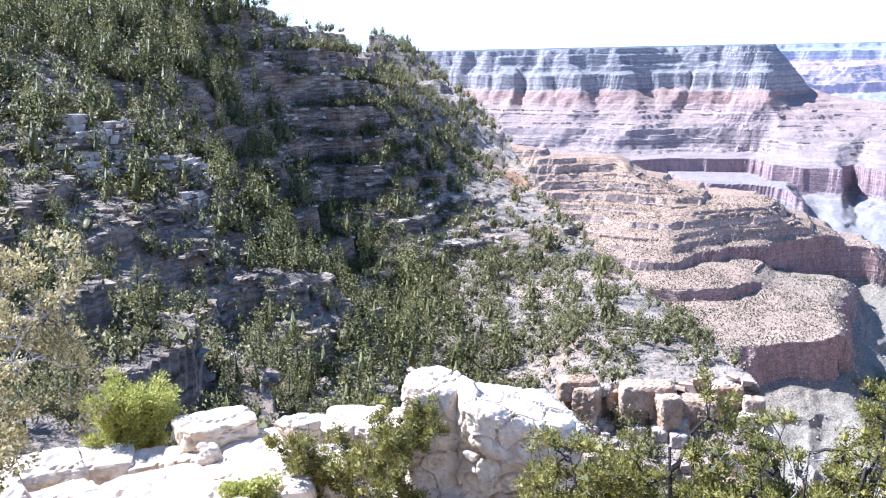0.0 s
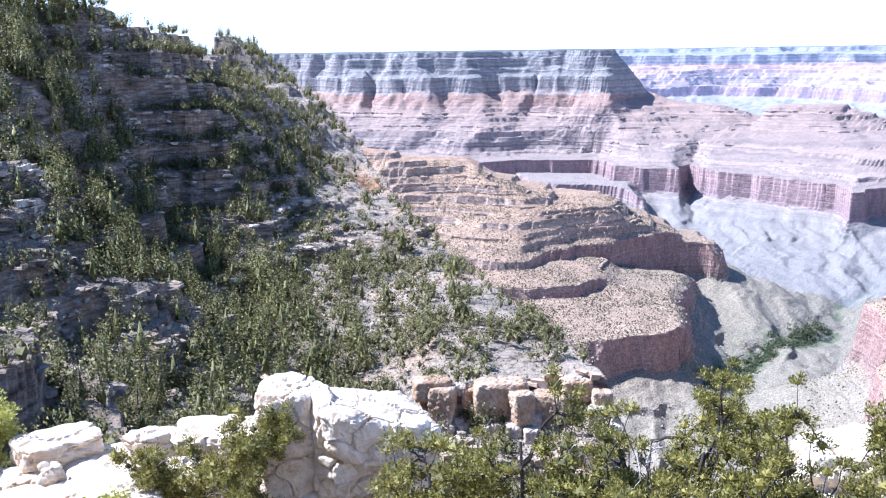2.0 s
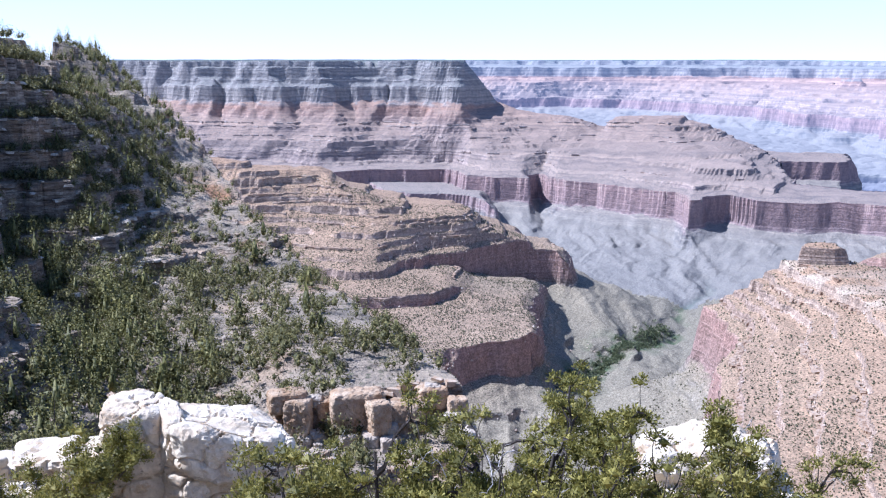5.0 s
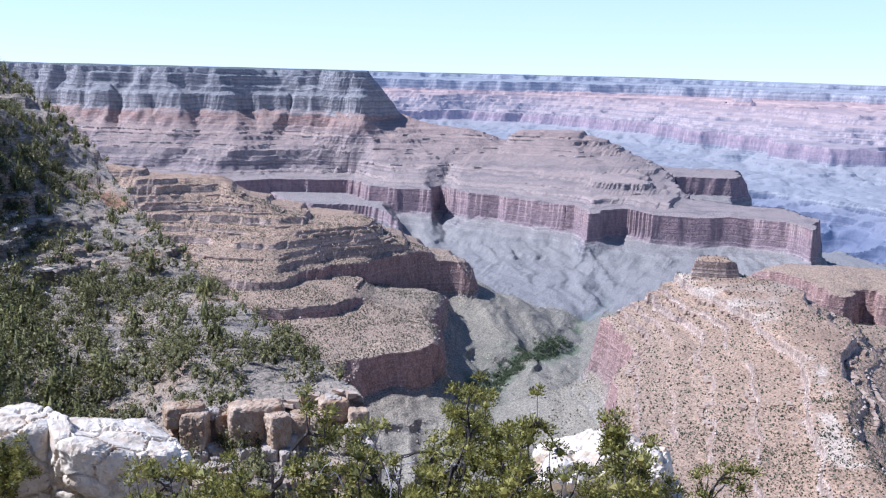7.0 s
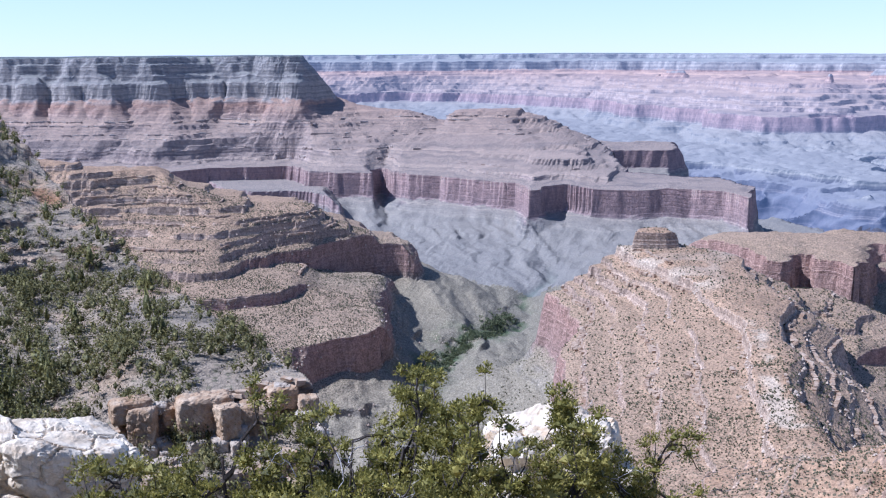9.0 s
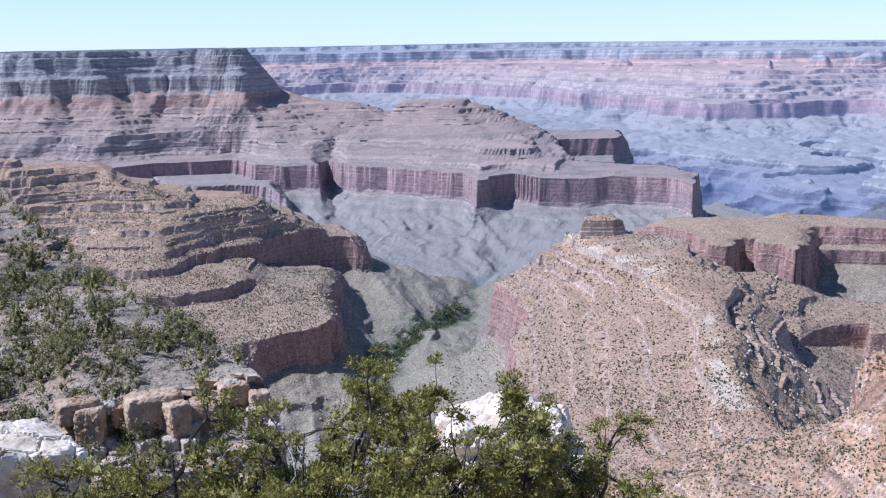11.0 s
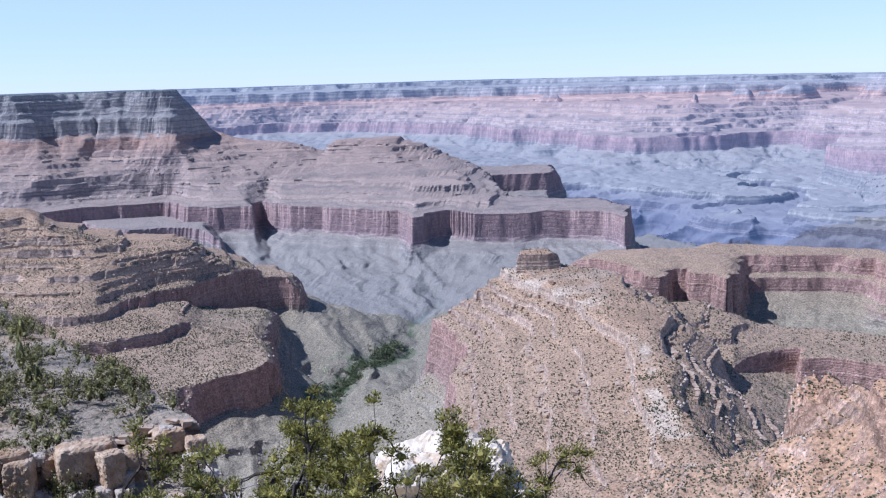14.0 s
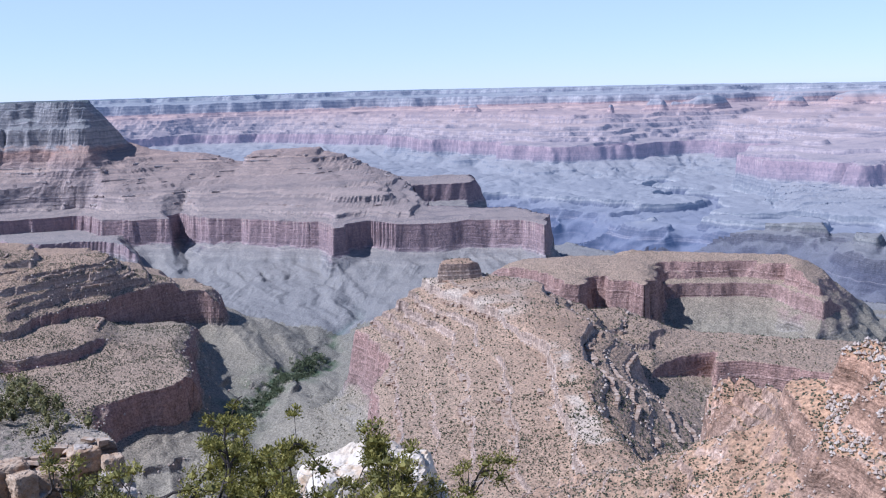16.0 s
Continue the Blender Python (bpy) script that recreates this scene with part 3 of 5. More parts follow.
# ---- the near wooded slope ----
def rock_material(name, a, b, scale=1.0, ledge=True):
    m = Nodes(name, 0.9)
    p = m.place()
    n1, n2 = m.noise(p, 0.35 * scale, 6, 0.6), m.noise(p, 4.0 * scale, 5, 0.65)
    col = m.mix(m.ramp(n1, [(0.35, 0.0), (0.65, 1.0)]), a, b)
    col = m.mix(0.6, col, m.ramp(n2, [(0.3, 0.6), (0.7, 1.2)]), "MULTIPLY")
    m.color(col)
    m.bump(m.calc("ADD", n1, m.calc("MULTIPLY", n2, 0.4)), 0.7, 0.35 / scale)
    return m


def slope_material():
    m = Nodes("slope_soil", 0.95)
    p = m.place()
    steep = m.layer("steep")
    bare = m.ramp(m.noise(p, 0.03, 5, 0.6), [(0.35, (0.27, 0.22, 0.16)), (0.5, (0.42, 0.335, 0.24)), (0.62, (0.44, 0.31, 0.2)), (0.7, (0.42, 0.225, 0.115))])
    rock = m.ramp(m.noise(m.scaled(p, (0.10, 0.10, 0.55)), 1.0, 8, 0.75), [(0.36, (0.11, 0.082, 0.058)), (0.5, (0.29, 0.215, 0.15)), (0.62, (0.52, 0.43, 0.32))])
    rock = m.mix(m.ramp(m.noise(p, 0.05, 4, 0.6), [(0.47, 0.0), (0.6, 0.65)]), rock, (0.42, 0.265, 0.15))
    # dark gaps between the beds are put into the rock's colour as noise
    rock = m.mix(0.8, rock, m.ramp(m.noise(m.scaled(p, (0.08, 0.08, 1.3)), 1.0, 5, 0.7), [(0.38, 0.4), (0.47, 1.0), (0.62, 1.25)]), "MULTIPLY")
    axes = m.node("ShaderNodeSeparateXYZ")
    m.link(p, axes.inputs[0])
    # shade on the left of the slope, painted into the ground's colour by bearing
    left_shade = m.calc("GREATER_THAN", -0.22, m.calc("ADD", m.calc("DIVIDE", axes.outputs[0], axes.outputs[1]), m.calc("MULTIPLY", m.noise(p, 0.03, 5), 0.2)))
    bare = m.mix(m.calc("MULTIPLY", left_shade, 0.5), bare, (0.15, 0.118, 0.08))
    col = m.mix(m.ramp(steep, [(0.32, 0.0), (0.48, 1.0)]), bare, rock)
    tuft = m.ramp(m.cells(p, 0.45), [(0.2, 1.0), (0.45, 0.0)])
    tuft = m.calc("MULTIPLY", tuft, m.ramp(m.noise(p, 0.05, 4), [(0.4, 0.1), (0.6, 0.8)]))
    tuft = m.calc("MULTIPLY", tuft, m.ramp(steep, [(0.4, 1.0), (0.6, 0.0)]))
    col = m.mix(tuft, col, (0.13, 0.13, 0.075))
    col = m.mix(0.6, col, m.ramp(m.noise(p, 1.2, 5, 0.7), [(0.3, 0.6), (0.7, 1.3)]), "MULTIPLY")
    m.color(col)
    beds = m.noise(m.scaled(p, (0.12, 0.12, 1.1)), 1.0, 6, 0.7)
    m.bump(m.calc("ADD", m.noise(p, 0.8, 6, 0.7), m.calc("MULTIPLY", beds, 1.8)), 1.0, 1.4)
    return m.mat


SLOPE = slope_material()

# heights of the slope: bearing, distance, height
SKYLINE = [(-50, 420, 40), (-43, 430, 36), (-36, 430, 30), (-30, 420, 20), (-27, 440, 20), (-25, 480, 17), (-23, 540, 11), (-18.7, 800, 5), (-16.2, 690, -24), (-13.4, 560, -44),
           (-11, 470, -63)]
SHOULDER = [(-10.2, 430, -71), (-5.4, 330, -77), (-2.2, 270, -76), (1.0, 230, -73), (-6.5, 270, -78), (-13, 370, -75), (-10, 300, -79)]
KNOB = [(-22.5, 425, -5), (-21.3, 425, -15), (-21.6, 394, -50), (-23.6, 388, -47), (-26, 340, -38), (-18.5, 470, -38), (-18, 560, -22)]
HOLLOW = [(-24, 320, -63), (-21.6, 270, -74), (-18, 240, -82), (-10, 205, -83), (-3, 200, -84), (4, 190, -88)]
LEFT_WALL = [(-41, 255, -13), (-33, 265, -15), (-43, 175, -20), (-38, 165, -33), (-34, 165, -43), (-29, 165, -54), (-25, 190, -63)]
UNDER_RIM = [(-44, 70, -21), (-36, 75, -31), (-30, 85, -40), (-20, 100, -50), (-8, 90, -46), (8, 90, -54), (-36, 30, -15), (-15, 28, -16), (8, 20, -15),
             (28, 90, -62), (28, 190, -112), (50, 90, -60), (50, 190, -105), (40, 22, -16)]
KNOTS = SKYLINE + SHOULDER + KNOB + HOLLOW + LEFT_WALL + UNDER_RIM
EDGE_B = [-54, -36, -30, -27, -25, -23, -18.7, -16.2, -13.4, -11, -10.2, -5.4, -2.2, 1.0, 3.0, 12, 62]
EDGE_R = [440, 440, 430, 450, 490, 550, 810, 700, 570, 480, 436, 335, 275, 235, 205, 190, 190]


def thin_plate(knots):
    c = plan(np.array([k[0] for k in knots], float), np.array([k[1] for k in knots], float)) / 100
    h = np.array([k[2] for k in knots], float)
    n = len(c)
    d2 = ((c[:, None] - c[None]) ** 2).sum(-1)
    A = np.zeros((n + 3, n + 3))
    A[:n, :n] = 0.5 * d2 * np.log(d2 + 1e-9) + 0.02 * np.eye(n)
    A[:n, n], A[:n, n + 1:] = 1, c
    A[n:, :n] = A[:n, n:].T
    w = np.linalg.solve(A, np.concatenate([h, np.zeros(3)]))

    def f(px, py):
        x, y = px / 100, py / 100
        out = w[n] + w[n + 1] * x + w[n + 2] * y
        for k in range(n):
            q = (x - c[k, 0]) ** 2 + (y - c[k, 1]) ** 2
            out = out + w[k] * 0.5 * q * np.log(q + 1e-9)
        return out
    return f


slope_shape = thin_plate(KNOTS)


def slope_height(px, py):
    r, b = np.hypot(px, py), np.degrees(np.arctan2(px, py))
    wx = px + (13 * fbm(px, py, 60, 3, 78) + 3.2 * fbm(px, py, 9, 3, 79)) * step(60, 160, r)
    wy = py + (13 * fbm(px, py, 60, 3, 76) + 3.2 * fbm(px, py, 9, 3, 77)) * step(60, 160, r)
    z = slope_shape(wx, wy) + 2.6 * fbm(px, py, 55, 5, 81) * step(20, 80, r) + 5.0 * fbm(px, py, 130, 2, 82) * step(100, 200, r)
    # limestone ledges: every few metres a bed stands out as a low cliff
    hard = np.clip(0.25 + 0.75 * step(-14, -18, b) - 0.6 * step(-27, -33, b) * step(280, 330, r), 0, 1) * step(15, 60, r)
    hard = (hard - 0.45 * hard * step(430, 480, r)) * (0.4 + 0.6 * step(-0.3, 0.3, fbm(px, py, 85, 3, 85)))
    knob = step(-26, -24.5, b) * step(-19.5, -21, b) * step(300, 330, r)
    for tall, low, seed, where in ((12.0, 0.5, 86, knob), (9.0, 0.6, 88, hard), (3.2, 0.5, 87, np.maximum(hard, 0.8 * knob))):
        s = (z + 0.3 * tall * fbm(px, py, 60, 3, seed)) / tall
        f = s - np.floor(s)
        z = z + tall * where * 0.92 * (step(low, low + 0.14, f) - f)
    low = step(-11.5, -9, b) * step(4, 2, b)
    z = z + 2.5 * low * step(215, 235, r) - 7 * low * step(233, 230, r + 10 * fbm(px, py, 32, 2, 89)) - 5 * low * step(221, 218, r + 8 * fbm(px, py, 26, 2, 90))
    edge = np.interp(b, EDGE_B, EDGE_R)
    z = z - 2.2 * np.maximum(r - edge, 0) - 40 * step(0, 30, r - edge)
    return z


# ---- the rim where the camera stands ----
RIM_B = [-180, -70, -50, -42, -26, -20.5, -18, -5, 60, 90, 180]
RIM_R = [60, 60, 30, 24.5, 24, 22, 14, 12.5, 12.5, 40, 60]


def rim_height(px, py):
    r, b = np.hypot(px, py), np.degrees(np.arctan2(px, py))
    low = np.interp(r, [0, 2.6, 4.2, 8, 16, 24, 60], [-1.7, -1.8, -3.4, -6.7, -8.1, -8.7, -10])
    back = np.interp(r, [0, 3, 9, 60], [-1.7, -1.75, -2.6, -2.0])
    front = step(-58, -46, b) * step(85, 60, b)
    z = back + (low - back) * front + 0.22 * fbm(px, py, 3.0, 5, 91) * step(1.5, 4, r)
    z = z - 1.1 * step(-16, -19, b) * step(15.5, 17, r)
    edge = np.interp(b, RIM_B, RIM_R) + 0.8 * fbm(px, py, 4.0, 3, 93)
    return z - 1.1 * np.maximum(r - edge, 0) - 6.0 * step(0, 1.5, r - edge)


def polar_sheet(name, b, r, height, keep=None):
    nb, nr = len(b), len(r)
    bb, rr = np.meshgrid(b, r)
    x, y = np.sin(np.radians(bb)) * rr, np.cos(np.radians(bb)) * rr
    z = height(x, y)
    steep = np.clip(np.hypot(np.gradient(z, axis=0) / np.gradient(rr, axis=0), np.gradient(z, axis=1) / (rr * np.radians(np.gradient(bb, axis=1)))) / 2, 0, 1)
    ids = np.arange(nb * nr).reshape(nr, nb)
    quads = np.stack([ids[:-1, :-1], ids[:-1, 1:], ids[1:, 1:], ids[1:, :-1]], -1)
    if keep is not None:
        quads = quads[keep(bb, rr)[:-1, :-1]]
    used, inv = np.unique(quads, return_inverse=True)
    me = mesh_from(name, np.stack([x, y, z], -1).reshape(-1, 3)[used], inv.reshape(-1, 4))
    add_layer(me, "steep", steep.ravel()[used])
    return me


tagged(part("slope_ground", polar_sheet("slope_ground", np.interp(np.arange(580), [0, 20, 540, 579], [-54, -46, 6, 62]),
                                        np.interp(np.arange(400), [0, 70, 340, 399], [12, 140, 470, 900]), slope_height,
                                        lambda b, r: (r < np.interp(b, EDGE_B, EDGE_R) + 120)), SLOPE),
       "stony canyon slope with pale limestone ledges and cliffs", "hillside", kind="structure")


def limestone():
    m = Nodes("limestone", 0.85)
    p = m.place()
    big, fine = m.noise(p, 0.9, 6, 0.6), m.noise(p, 9.0, 6, 0.7)
    col = m.ramp(big, [(0.3, (0.47, 0.35, 0.22)), (0.47, (0.64, 0.53, 0.38)), (0.7, (0.74, 0.65, 0.50))])
    col = m.mix(m.ramp(m.noise(p, 2.2, 5, 0.7), [(0.52, 0.0), (0.66, 0.7)]), col, (0.42, 0.27, 0.14))
    pits = m.ramp(m.noise(m.scaled(p, (1, 1, 2.2)), 5.0, 4, 0.75), [(0.28, 0.0), (0.36, 1.0)])
    col = m.mix(0.75, col, m.ramp(fine, [(0.3, 0.7), (0.65, 1.1)]), "MULTIPLY")
    col = m.mix(m.calc("SUBTRACT", 1.0, pits), col, (0.30, 0.25, 0.19))
    m.color(col)
    h = m.calc("ADD", m.calc("MULTIPLY", big, 0.8), m.calc("ADD", m.calc("MULTIPLY", fine, 0.25), m.calc("MULTIPLY", pits, 0.3)))
    m.bump(h, 0.8, 0.12)
    return m.mat


LIMESTONE = limestone()
tagged(part("rim_ground", polar_sheet("rim_ground", np.linspace(-180, 180, 300), 0.04 * 1750 ** np.linspace(0, 1, 120), rim_height,
                                      lambda b, r: r < np.interp(b, RIM_B, RIM_R) + 7), LIMESTONE),
       "pale broken limestone ground along the canyon rim", "ground", kind="structure")


def block(size, seed, corner=0.3, rough=0.06, cuts=18, lean=(0, 0), tilt=0.0, lump=0.10):
    """A weathered block of limestone: rounded corners, bedding grooves, cracks, an uneven skin. Its foot is at z = 0."""
    bm = bmesh.new()
    bmesh.ops.create_cube(bm, size=2.0)
    bmesh.ops.subdivide_edges(bm, edges=bm.edges[:], cuts=cuts, use_grid_fill=True)
    off = Vector((seed * 7.3, seed * 3.1, seed * 1.7))
    power = 2 + 7 * (1 - corner)
    least = min(size)
    for v in bm.verts:
        c = v.co
        n = (abs(c.x) ** power + abs(c.y) ** power + abs(c.z) ** power) ** (1 / power)
        c = c / n
        q = Vector((c.x * size[0] / 2 + lean[0] * c.z, c.y * size[1] / 2 + lean[1] * c.z, c.z * size[2] / 2 - tilt * c.x * size[0] / 2))
        d = noise.multi_fractal(q * 1.3 + off, 0.7, 2.1, 6) - 0.6
        groove = noise.noise(Vector((q.x * 0.35, q.y * 0.35, q.z * 6.0)) + off)
        big = noise.noise(q * 0.8 + off * 2)
        w = q + 0.18 * noise.noise_vector(q * 1.7 + off)
        near = noise.voronoi(Vector((w.x * 1.1, w.y * 1.1, w.z * 1.5)) + off)[0]
        crack = max(0.0, 1 - (near[1] - near[0]) / 0.06)
        out = c.normalized()
        q += out * (rough * 1.3 * d + lump * big * min(1, least) - 0.11 * crack) + Vector((out.x, out.y, 0)) * 0.05 * groove
        q.z += size[2] / 2
        v.co = q
    return bm


def at(bearing, distance, z):
    q = plan(bearing, distance)
    return Vector((float(q[0]), float(q[1]), z))


def ground_at(bearing, distance):
    q = plan(bearing, distance)
    return float(rim_height(np.array([q[0]]), np.array([q[1]]))[0])


# the big cracked boulder that juts out over the edge: bearing, distance, foot height, size, turn, corner
boulder = tagged(new("boulder"), "large cracked white limestone boulder jutting over the edge", "boulder")
boulder.location = at(-13.5, 21.5, -10.6)
BLOCKS = [("cap_block", -12.95, 21.4, -8.75, (2.5, 2.3, 1.08), 16, 0.3, (0.05, 0), 0.27), ("cap_block", -16.0, 21.45, -8.35, (0.5, 1.8, 1.02), 12, 0.35, (0, 0), 0.1),
          ("shoulder_block", -17.7, 21.8, -8.45, (1.2, 1.9, 1.2), -6, 0.45, (0, 0), 0.05), ("shoulder_block", -18.0, 21.5, -9.5, (1.2, 1.6, 1.3), 4, 0.3, (0, 0), 0),
          ("base_block", -13.6, 21.5, -9.62, (1.3, 1.8, 1.05), 10, 0.3, (0.08, 0), 0), ("base_block", -11.5, 21.4, -9.85, (1.15, 1.6, 1.2), 22, 0.3, (0.2, 0), 0),
          ("base_block", -15.4, 21.4, -9.6, (0.75, 1.7, 1.35), 0, 0.35, (0, 0), 0), ("foot_block", -13.2, 21.7, -14.6, (2.2, 1.9, 5.0), 12, 0.3, (0.3, 0), 0),
          ("foot_block", -17.2, 21.4, -14.6, (2.1, 1.8, 5.2), 0, 0.3, (0, 0), 0), ("chip", -14.8, 20.55, -9.1, (0.4, 0.4, 0.48), 20, 0.5, (0, 0), 0),
          ("chip", -15.5, 20.5, -8.95, (0.35, 0.4, 0.45), 50, 0.5, (0, 0), 0), ("chip", -16.9, 20.3, -9.85, (0.5, 0.4, 0.4), 10, 0.5, (0, 0), 0)]
for k, (nm, b, r, z, size, turn, corner, lean, tilt) in enumerate(BLOCKS):
    ob = part(nm, block(size, k + 1, corner, 0.07, 40 if size[0] > 2.3 else 30 if size[0] > 1 else 14, lean, tilt), LIMESTONE, boulder)
    ob.matrix_basis = Matrix.Translation(at(b, r, z) - boulder.location) @ Matrix.Rotation(radians(turn - b), 4, "Z")

# flat slabs of the ledge: bearing, distance, width, depth, turn
SLABS = [(-40.2, 22.3, 1.9, 1.7, 5), (-37.0, 22.5, 1.5, 1.5, -4), (-34.6, 22.3, 1.25, 1.3, 6), (-32.4, 22.0, 1.1, 1.2, -3), (-28.0, 21.7, 2.1, 2.6, 8),
         (-40.3, 20.2, 2.5, 1.6, 14), (-36.9, 20.0, 1.9, 1.7, 20), (-33.6, 19.9, 1.7, 1.8, 16), (-30.9, 20.4, 1.3, 1.5, 4), (-25.6, 22.3, 1.3, 1.6, 0),
         (-22.6, 22.6, 1.6, 1.8, -6), (-20.6, 22.4, 1.3, 1.7, 4), (-38.8, 18.1, 1.9, 1.7, 18), (-35.2, 17.9, 1.7, 1.6, 10), (-31.6, 18.2, 1.8, 1.9, 8),
         (-27.6, 19.2, 1.8, 1.9, 0), (-24.6, 20.2, 1.4, 1.8, -8), (-43.5, 21.0, 1.8, 2.4, 6), (-42.6, 18.5, 1.9, 1.8, 3)]
for k, (b, r, w, d, turn) in enumerate(SLABS):
    ob = tagged(part("limestone_slab", block((w * 0.9, d * 0.9, 1.0), 40 + k, 0.07, 0.02, 12, lump=0.03), LIMESTONE),
                "flat white limestone slab split by dark cracks", "rock", "slabs of the ledge")
    ob.matrix_basis = Matrix.Translation(at(b, r, ground_at(b, r) + 0.23 - 0.05 * (k % 3))) @ Matrix.Rotation(radians(turn - b), 4, "Z")
for b, r, z, size, turn, lab in ((-30.7, 22.6, -8.75, (1.75, 1.25, 0.62), 14, "loose white limestone block lying on the ledge"),
                                 (-25.9, 21.7, -8.65, (0.8, 0.7, 0.62), 30, "small tan limestone block on the ledge"),
                                 (-31.2, 21.2, -8.65, (0.45, 0.4, 0.4), 8, "broken tan rock beside the slabs")):
    ob = tagged(part("rock", block(size, 60 + int(-b), 0.3, 0.06, 14), LIMESTONE), lab, "rock")
    ob.matrix_basis = Matrix.Translation(at(b, r, z)) @ Matrix.Rotation(radians(turn - b), 4, "Z")
white = tagged(new("limestone_outcrop"), "pitted white limestone outcrop behind the junipers", "rock")
white.location = at(15.5, 13.4, -7.6)
for k, (b, r, z, size, turn) in enumerate(((14.2, 13.6, -7.4, (1.15, 1.3, 2.3), 10), (17.2, 13.7, -7.5, (1.05, 1.3, 2.3), -12), (19.0, 13.4, -7.6, (0.7, 1.0, 2.05), 15),
                                           (12.6, 13.0, -7.6, (0.8, 1.0, 2.0), 0), (15.8, 12.9, -7.6, (1.5, 0.9, 1.85), 5))):
    ob = part("block", block(size, 80 + k, 0.45, 0.12, 24), LIMESTONE, white)
    ob.matrix_basis = Matrix.Translation(at(b, r, z) - white.location) @ Matrix.Rotation(radians(turn - b), 4, "Z")


# ---- plants ----
def leaf_material(name, a, b, c, through_light=0.35, clump=0.8):
    m = Nodes(name, 0.6)
    geo = m.node("ShaderNodeNewGeometry")
    col = m.ramp(geo.outputs["Random Per Island"], [(0.0, a), (0.55, b), (1.0, c)])
    p = m.place()
    col = m.mix(0.5, col, m.ramp(m.noise(p, clump, 3), [(0.3, 0.65), (0.7, 1.3)]), "MULTIPLY")
    m.color(col)
    tr = m.node("ShaderNodeBsdfTranslucent")
    m.link(col, tr.inputs[0])
    mixer = m.node("ShaderNodeMixShader", Fac=through_light)
    m.link(m.bsdf.outputs[0], mixer.inputs[1])
    m.link(tr.outputs[0], mixer.inputs[2])
    m.link(mixer.outputs[0], m.tree.nodes["Material Output"].inputs[0])
    return m.mat


def bark_material(name, a, b):
    m = Nodes(name, 0.9)
    p = m.place()
    n = m.noise(m.scaled(p, (14, 14, 2.5)), 1.0, 5, 0.65)
    m.color(m.ramp(n, [(0.3, a), (0.7, b)]))
    m.bump(n, 0.8, 0.03)
    return m.mat


JUNIPER_LEAF = leaf_material("juniper_leaf", (0.085, 0.082, 0.018), (0.205, 0.185, 0.035), (0.40, 0.34, 0.085), 0.34, 4.0)
YELLOW_LEAF = leaf_material("yellow_leaf", (0.28, 0.28, 0.05), (0.42, 0.41, 0.08), (0.58, 0.53, 0.16), 0.4)
OAK_LEAF = leaf_material("oak_leaf", (0.18, 0.15, 0.05), (0.40, 0.32, 0.13), (0.64, 0.55, 0.31), 0.4)
FIR_LEAF = leaf_material("fir_leaf", (0.07, 0.075, 0.026), (0.165, 0.16, 0.05), (0.31, 0.275, 0.09), 0.32)
PINYON_LEAF = leaf_material("pinyon_leaf", (0.07, 0.07, 0.027), (0.155, 0.145, 0.052), (0.29, 0.25, 0.09), 0.32)
SCRUB_LEAF = leaf_material("scrub_leaf", (0.11, 0.10, 0.06), (0.16, 0.15, 0.09), (0.22, 0.20, 0.13), 0.2)
BARK = bark_material("juniper_bark", (0.06, 0.045, 0.035), (0.22, 0.17, 0.13))
DARK_BARK = bark_material("dark_bark", (0.03, 0.024, 0.02), (0.10, 0.08, 0.065))
DEAD_WOOD = bark_material("dead_wood", (0.30, 0.27, 0.24), (0.55, 0.51, 0.47))


def tube(points, radii, sides=6):
    """The skin of a bent, tapered branch: vertices and quads."""
    pts = np.asarray(points, float)
    d = np.gradient(pts, axis=0)
    d /= np.linalg.norm(d, axis=1)[:, None] + 1e-9
    ref = np.where(np.abs(d[:, 2:3]) < 0.9, [[0, 0, 1.0]], [[1.0, 0, 0]])
    u = np.cross(d, ref)
    u /= np.linalg.norm(u, axis=1)[:, None] + 1e-9
    w = np.cross(d, u)
    a = np.arange(sides) * 2 * math.pi / sides
    ring = pts[:, None] + (u[:, None] * np.cos(a)[None, :, None] + w[:, None] * np.sin(a)[None, :, None]) * np.asarray(radii)[:, None, None]
    n = len(pts)
    i, j = np.meshgrid(np.arange(n - 1), np.arange(sides), indexing="ij")
    f = np.stack([i * sides + j, i * sides + (j + 1) % sides, (i + 1) * sides + (j + 1) % sides, (i + 1) * sides + j], -1).reshape(-1, 4)
    return ring.reshape(-1, 3), f


def joined(name, pieces):
    verts, faces, n = [], [], 0
    for v, f in pieces:
        verts.append(v)
        faces.append(f + n)
        n += len(v)
    return mesh_from(name, np.concatenate(verts), np.concatenate(faces))


def blades(centres, axes, length, width, rng, spread=0.6, three=False):
    """Thin three- or four-cornered leaves that stand out from twigs: centre of the foot, axis and size of each."""
    n = len(centres)
    a = axes + spread * rng.normal(size=(n, 3))
    a /= np.linalg.norm(a, axis=1)[:, None]
    s = np.cross(a, rng.normal(size=(n, 3)))
    s /= np.linalg.norm(s, axis=1)[:, None] + 1e-9
    ln = (length * rng.uniform(0.6, 1.25, n))[:, None]
    wd = (width * rng.uniform(0.7, 1.3, n))[:, None]
    if three:
        v = np.stack([centres, centres + a * ln + s * wd, centres + a * ln * 0.9 - s * wd], 1)
        return v.reshape(-1, 3), np.arange(3 * n).reshape(n, 3)
    v = np.stack([centres, centres + a * ln * 0.55 + s * wd, centres + a * ln, centres + a * ln * 0.5 - s * wd], 1)
    return v.reshape(-1, 3), np.arange(4 * n).reshape(n, 4)


